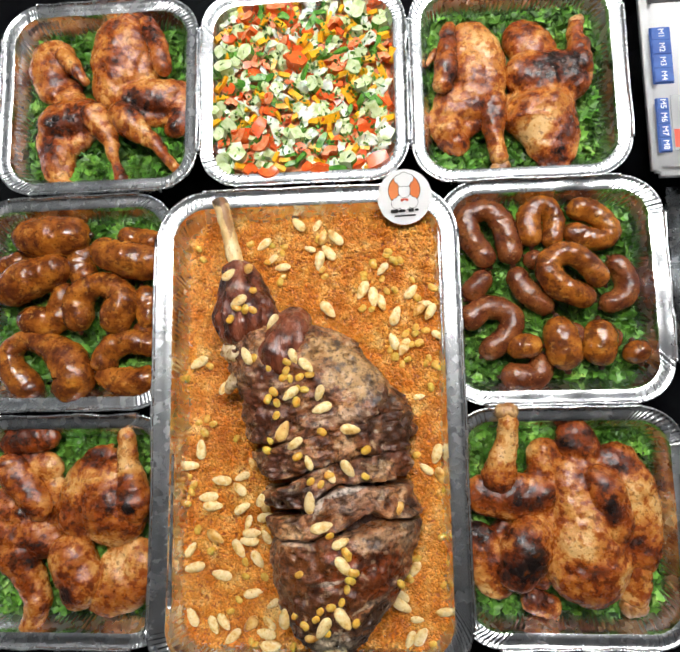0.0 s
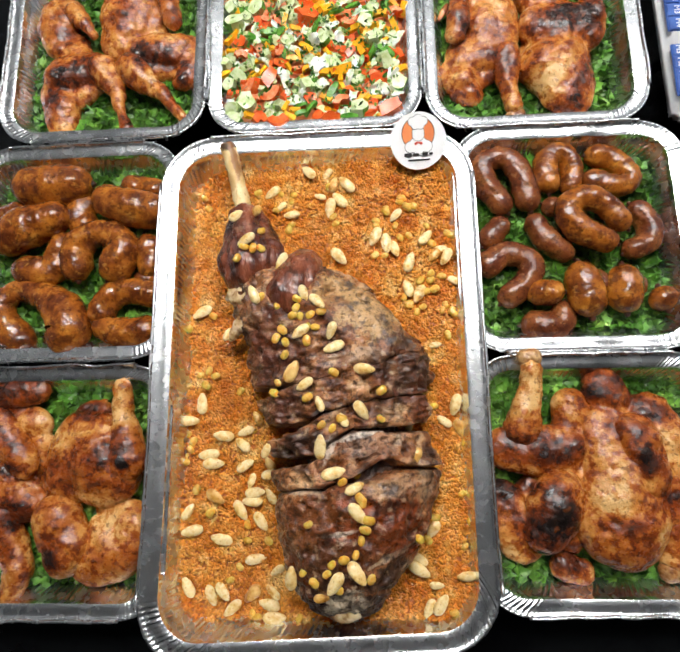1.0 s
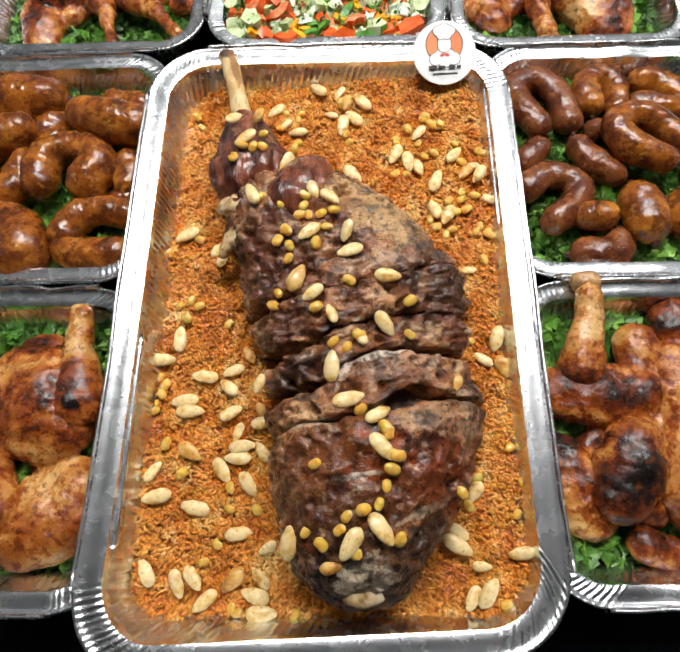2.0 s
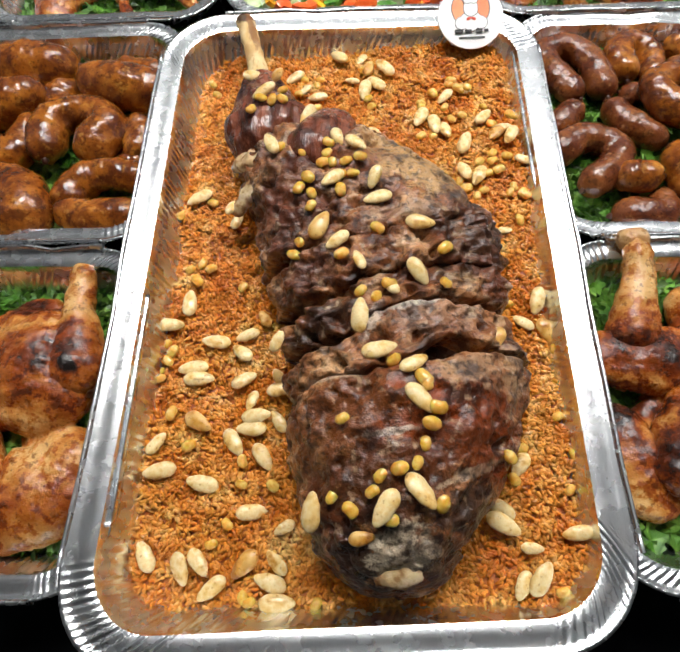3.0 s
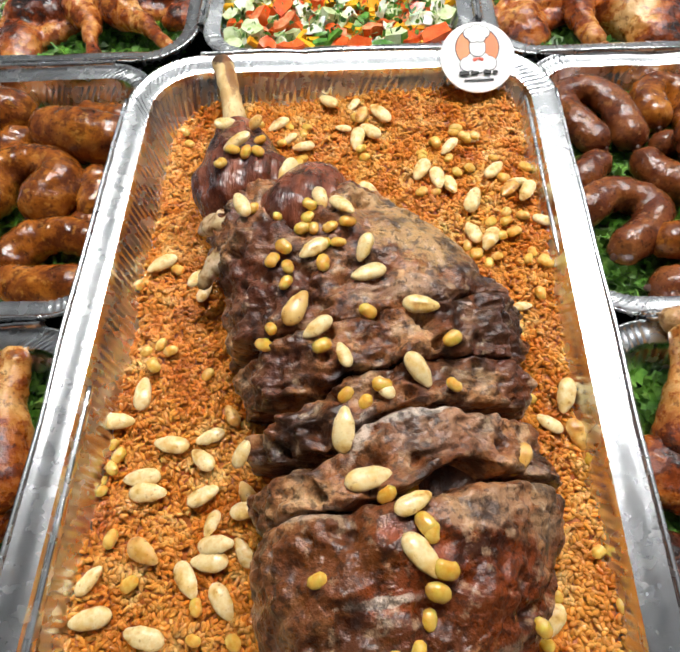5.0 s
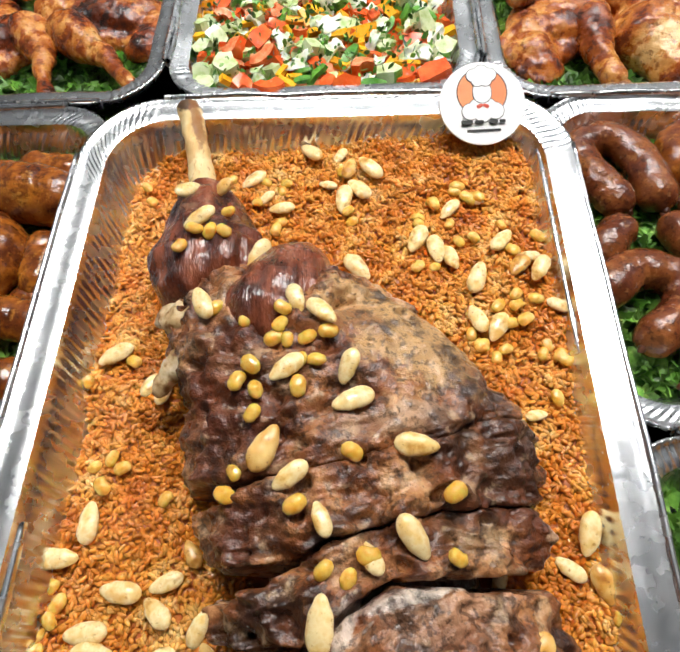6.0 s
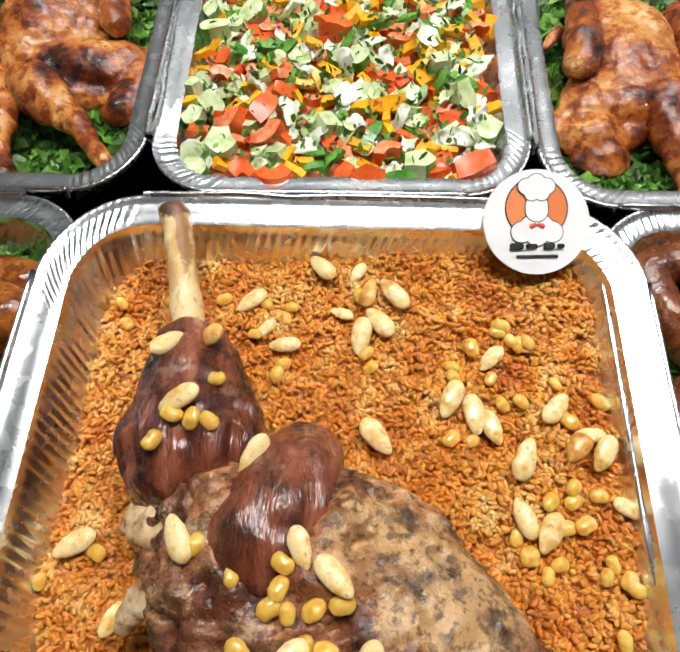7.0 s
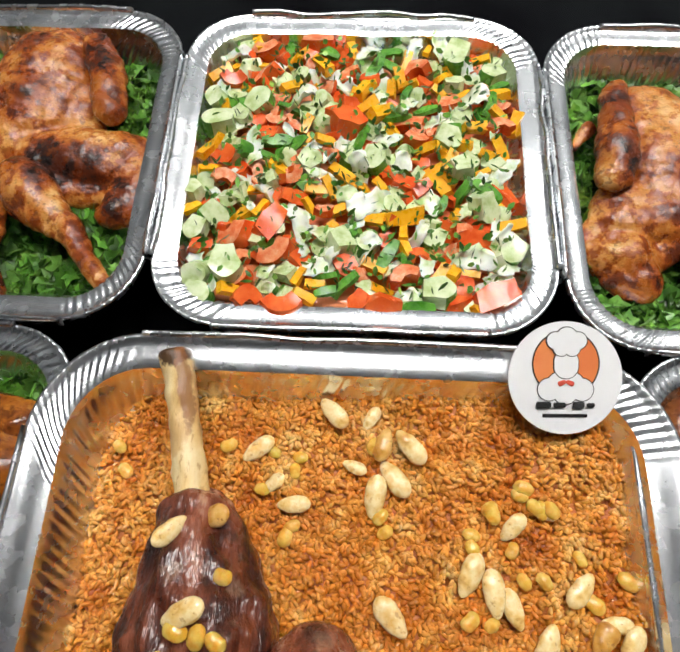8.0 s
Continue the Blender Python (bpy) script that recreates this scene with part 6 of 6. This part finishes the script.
RAISINS_LAMB = [
    (-0.052, 0.1031), (-0.0584, 0.082), (-0.0679, 0.0829), (-0.0506, 0.0808), (-0.075, 0.0711), (-0.0493, 0.0297), (-0.0335, 0.0194), (-0.0139, 0.0162),
    (-0.0131, 0.0253), (-0.0004, 0.0097), (0.0091, 0.0126), (-0.01, 0.0085), (-0.0173, 0.0104), (-0.0037, -0.0017), (0.0045, -0.0032), (-0.0263, -0.0039),
    (-0.0333, -0.0119), (-0.0246, -0.0155), (-0.0046, -0.0145), (-0.0241, -0.0278), (0.0202, -0.0439), (-0.0355, -0.0631), (-0.0035, -0.0675), (-0.0312, -0.0527),
    (0.0267, -0.0865), (0.0184, -0.0951), (0.0094, -0.092), (0.0636, -0.0619), (0.0622, -0.0876), (0.0402, -0.1363), (0.0275, -0.1405), (0.044, -0.1543),
    (0.0501, -0.1719), (0.0467, -0.1795), (0.0433, -0.1901), (0.0191, -0.2082), (0.0142, -0.2159), (0.0288, -0.2036), (0.0383, -0.2012), (-0.0077, -0.2174),
    (0.0025, -0.2241), (0.0506, -0.2205), (0.0235, -0.2293), (-0.002, -0.1765), (0.0456, -0.158),
]
RAISINS_RICE = [
    (-0.1253, -0.0378), (-0.1152, -0.0337), (-0.1076, -0.0393), (-0.1179, -0.0489), (-0.131, -0.1062), (-0.1329, -0.1141), (-0.1371, -0.1273), (-0.0813, -0.0557),
    (0.1167, -0.0752), (0.1305, 0.0591), (0.1194, 0.0628), (0.1228, 0.0454), (0.0643, 0.1189), (0.1334, -0.0024), (0.0749, 0.1352), (0.0902, 0.1454),
    (0.1056, 0.1385), (0.1172, 0.1155), (0.1223, 0.0958), (0.0847, 0.1184), (0.0897, 0.1044), (0.1098, 0.044), (0.0967, 0.0292), (0.133, 0.0287),
    (0.0201, 0.1242), (-0.0282, 0.1255), (-0.0454, 0.1429), (-0.123, 0.1495),
]
RAISINS_NEAR = [
    (-0.0262, 0.1602), (0.0968, 0.0309), (0.1101, 0.028), (0.1414, 0.0194), (0.0641, 0.1247), (0.1007, 0.1386),
    (0.1143, 0.0439), (-0.1379, -0.099), (-0.1394, -0.1218), (-0.1243, -0.154), (-0.1099, -0.1767), (-0.0712, -0.1877),
]
RAISINS_FAR = [
    (-0.0501, -0.2039), (-0.0711, -0.2027), (-0.0782, -0.2271), (-0.0882, -0.2394), (-0.0653, -0.2699), (-0.0612, -0.2725),
    (-0.0195, -0.2737), (0.1268, -0.2648), (0.146, -0.1847), (0.1396, -0.2064), (0.1449, -0.1102), (0.1401, -0.1594),
    (0.094, -0.193), (0.1128, -0.181), (0.1058, -0.2005), (-0.0956, 0.0562), (-0.1286, 0.1626), (-0.0414, 0.163),
    (-0.0289, 0.153), (-0.0662, 0.1652), (0.0136, 0.1673), (0.0179, 0.1314), (-0.0313, 0.1199), (0.0621, 0.0854),
    (0.0722, 0.0847), (0.0987, 0.1052), (0.0924, 0.1493), (0.0977, 0.14), (0.0745, 0.138), (0.0954, 0.0319),
    (0.1195, 0.0562), (0.1043, 0.0228), (0.14, 0.1069), (0.1304, 0.0237), (0.1392, 0.0223), (-0.1135, 0.0257),
    (-0.138, 0.0121),     (0.1082, 0.0558), (0.0919, 0.0396),
]
ALMOND_SHAPES = [almond_mesh(i + 1, ALMOND_TOASTED if i == 5 else ALMOND) for i in range(6)]
RAISIN_SHAPES = [raisin_mesh(i + 1) for i in range(4)]
strew(lambda n: ALMOND_SHAPES[(n * 5 + n // 3) % 6], "almond", ALMONDS_LAMB + ALMONDS_UPPER + ALMONDS_MIDDLE + ALMONDS_NEAR, 0.17,
      "cream blanched almond lying on the orange rice", "cream blanched almond lying on the roast lamb", "almonds on the rice and lamb", 3)
strew(lambda n: RAISIN_SHAPES[n % 4], "golden_raisin", RAISINS_LAMB + RAISINS_RICE + RAISINS_NEAR + RAISINS_FAR, 0.22,
      "plump golden raisin lying on the orange rice", "plump golden raisin lying on the roast lamb", "raisins on the rice and lamb", 4)


# ---- round sticker on the rim of the large tray ----
def disc(cx, cy, z0, z1, radius, inner=0.0, steps=64):
    """A flat round plate, or a ring where inner is given."""
    a = np.linspace(0, 2 * np.pi, steps, endpoint=False)
    verts, faces = [], []
    for r, z in ((radius, z0), (radius, z1), (inner, z1), (inner, z0)):
        verts += [(cx + r * math.cos(t), cy + r * math.sin(t), z) for t in a]
    for k in range(4 if inner else 2):
        for j in range(steps):
            i, m = (j + 1) % steps, ((k + 1) % 4) * steps
            faces.append((k * steps + j, k * steps + i, m + i, m + j))
    if not inner:
        verts, faces = verts[:2 * steps], faces[:steps]
        faces += [tuple(range(steps, 2 * steps)), tuple(range(steps - 1, -1, -1))]
    return verts, faces


SX, SY, SZ = 0.1110, 0.2040, 0.0650
sticker = thing("sticker", (SX, SY, SZ), "round white paper sticker with an orange badge on the tray rim", "sticker")
part("paper", disc(SX, SY, SZ - 0.0012, SZ, 0.0295), STICKER_WHITE, sticker, "round white paper", smooth=False)
part("outline", disc(SX, SY + 0.0075, SZ + 0.0002, SZ + 0.0005, 0.0175, 0.0168), BLACK_INK, sticker, "thin black ring", smooth=False)
part("badge", disc(SX, SY + 0.0075, SZ + 0.0001, SZ + 0.0004, 0.0168), ORANGE_INK, sticker, "orange round badge", smooth=False)


def print_shape(name, rounds, top, label):
    """White printed discs that melt into one shape, with a thin dark edge round it."""
    part(name + "_edge", join(*[disc(SX + x, SY + y, SZ + 0.0003, SZ + top - 0.0002, r + 0.00045, steps=40) for x, y, r in rounds]), BLACK_INK, sticker, "thin dark printed edge", smooth=False)
    part(name, join(*[disc(SX + x, SY + y, SZ + 0.0003, SZ + top + 0.00002 * k, r, steps=40) for k, (x, y, r) in enumerate(rounds)]), STICKER_WHITE, sticker, label, smooth=False)


print_shape("lower_shape", [(-0.0085, -0.006, 0.0058), (-0.003, -0.0035, 0.0066), (0.003, -0.0035, 0.0066), (0.0085, -0.006, 0.0058), (0.0, -0.0075, 0.0062)], 0.0008, "plain white printed lower shape")
print_shape("middle_shape", [(0.0, 0.0060, 0.0062), (0.0, 0.0085, 0.0062)], 0.0011, "plain white printed middle shape")
print_shape("upper_shape", [(-0.0058, 0.0195, 0.0044), (0.0, 0.0212, 0.0052), (0.0058, 0.0195, 0.0044), (-0.0028, 0.0155, 0.0040), (0.0028, 0.0155, 0.0040)], 0.0014, "plain white printed upper shape")
for u in (-1, 1):
    part("red_mark", tube([(SX, SY - 0.0015, SZ + 0.0012), (SX + u * 0.0042, SY - 0.0035, SZ + 0.0012)], [0.0010, 0.0016], 12, 12, 0.2, 1.0), RED_INK, sticker, "small red printed mark")
for k, (u, w, h) in enumerate(((-0.0115, 0.0078, 0.0034), (-0.0032, 0.0064, 0.0026), (0.0066, 0.0060, 0.0034), (0.0128, 0.0042, 0.0024))):
    part("name_bar", block(SX + u - w / 2, SX + u + w / 2, SY - 0.0140 - h / 2, SY - 0.0140 + h / 2, SZ + 0.0008, SZ + 0.0020, 0.0005), BLACK_INK, sticker, "dark printed bar", smooth=False)
part("number_bar", block(SX - 0.0115, SX + 0.0115, SY - 0.0205, SY - 0.0188, SZ + 0.0002, SZ + 0.0006), BLACK_INK, sticker, "thin dark printed bar", smooth=False)
sticker.rotation_euler = (radians(22), 0, radians(2))


# ---- weighing scale beside the trays ----
def writing(text, size, matrix, material, parent, name="letter"):
    c = bpy.data.curves.new(name, "FONT")
    c.body, c.size, c.align_x, c.align_y, c.extrude = text, size, "CENTER", "CENTER", 0.0002
    temp = bpy.data.objects.new(name, c)
    me = bpy.data.meshes.new_from_object(temp)
    bpy.data.objects.remove(temp)
    me.transform(matrix)
    me.transform(Matrix.Translation(-ORIGIN[parent]))
    ob = new(name, me)
    ob.data.materials.clear()
    ob.data.materials.append(material)
    ob.parent = parent
    ORIGIN[ob] = ORIGIN[parent]
    return ob


KX, KZ = 0.378, 0.066
scale = thing("weighing_scale", (0.47, 0.36, 0.0), "white plastic digital weighing scale with blue keys on the counter", "weighing scale")
part("body", block(KX + 0.001, KX + 0.24, 0.219, 0.52, 0.042, KZ, 0.008), PLASTIC, scale, "white plastic casing")
part("base", block(KX + 0.03, KX + 0.22, 0.235, 0.50, 0.006, 0.043, 0.004), BLACK_INK, scale, "black plastic base")
for fx, fy in ((0.42, 0.25), (0.58, 0.25), (0.42, 0.485), (0.58, 0.485)):
    part("foot", disc(fx, fy, 0.0, 0.007, 0.009), BLACK_INK, scale, "black rubber foot", smooth=False)
for n, (y0, y1) in enumerate(((0.318, 0.383), (0.241, 0.302))):
    pad = part("key_pad", block(0.3815, 0.4035 if n == 0 else 0.3955, y0, y1, KZ - 0.001, KZ + 0.0012, 0.0008), BLUE_KEY, scale, "dark blue key strip", smooth=False)
    for k in range(4):
        h = (y1 - y0) / 4
        yk = y1 - h * (k + 0.5)
        x1 = 0.4025 if n == 0 else 0.3945
        part("key", block(0.3825, x1, yk - h / 2 + 0.0008, yk + h / 2 - 0.0008, KZ + 0.0008, KZ + 0.0024, 0.0006), BLUE_KEY, pad, "blue plastic key", smooth=False)
        writing(f"M{n * 4 + k + 1}", 0.0085, pose((0.3825 + x1) / 2, yk, KZ + 0.0026, 0, 0, -90), STICKER_WHITE, pad)
part("label_plate", block(0.3975, 0.417, 0.243, 0.304, KZ - 0.001, KZ + 0.0008), GREY_PLASTIC, scale, "pale grey label", smooth=False)
part("label_mark", block(0.3985, 0.416, 0.246, 0.266, KZ + 0.0006, KZ + 0.0014), RED_INK, scale, "red printed mark", smooth=False)
part("display", block(0.384, 0.43, 0.412, 0.47, KZ - 0.001, KZ + 0.001), BLACK_INK, scale, "black display strip", smooth=False)
solo("steel_pan", join(block(0.412, 0.56, 0.02, 0.214, 0.0, 0.022, 0.004), block(0.407, 0.565, 0.015, 0.2175, 0.022, 0.026, 0.0015)), FOIL, (0.48, 0.11, 0.0), "flat brushed steel pan lying on the counter", "pan")
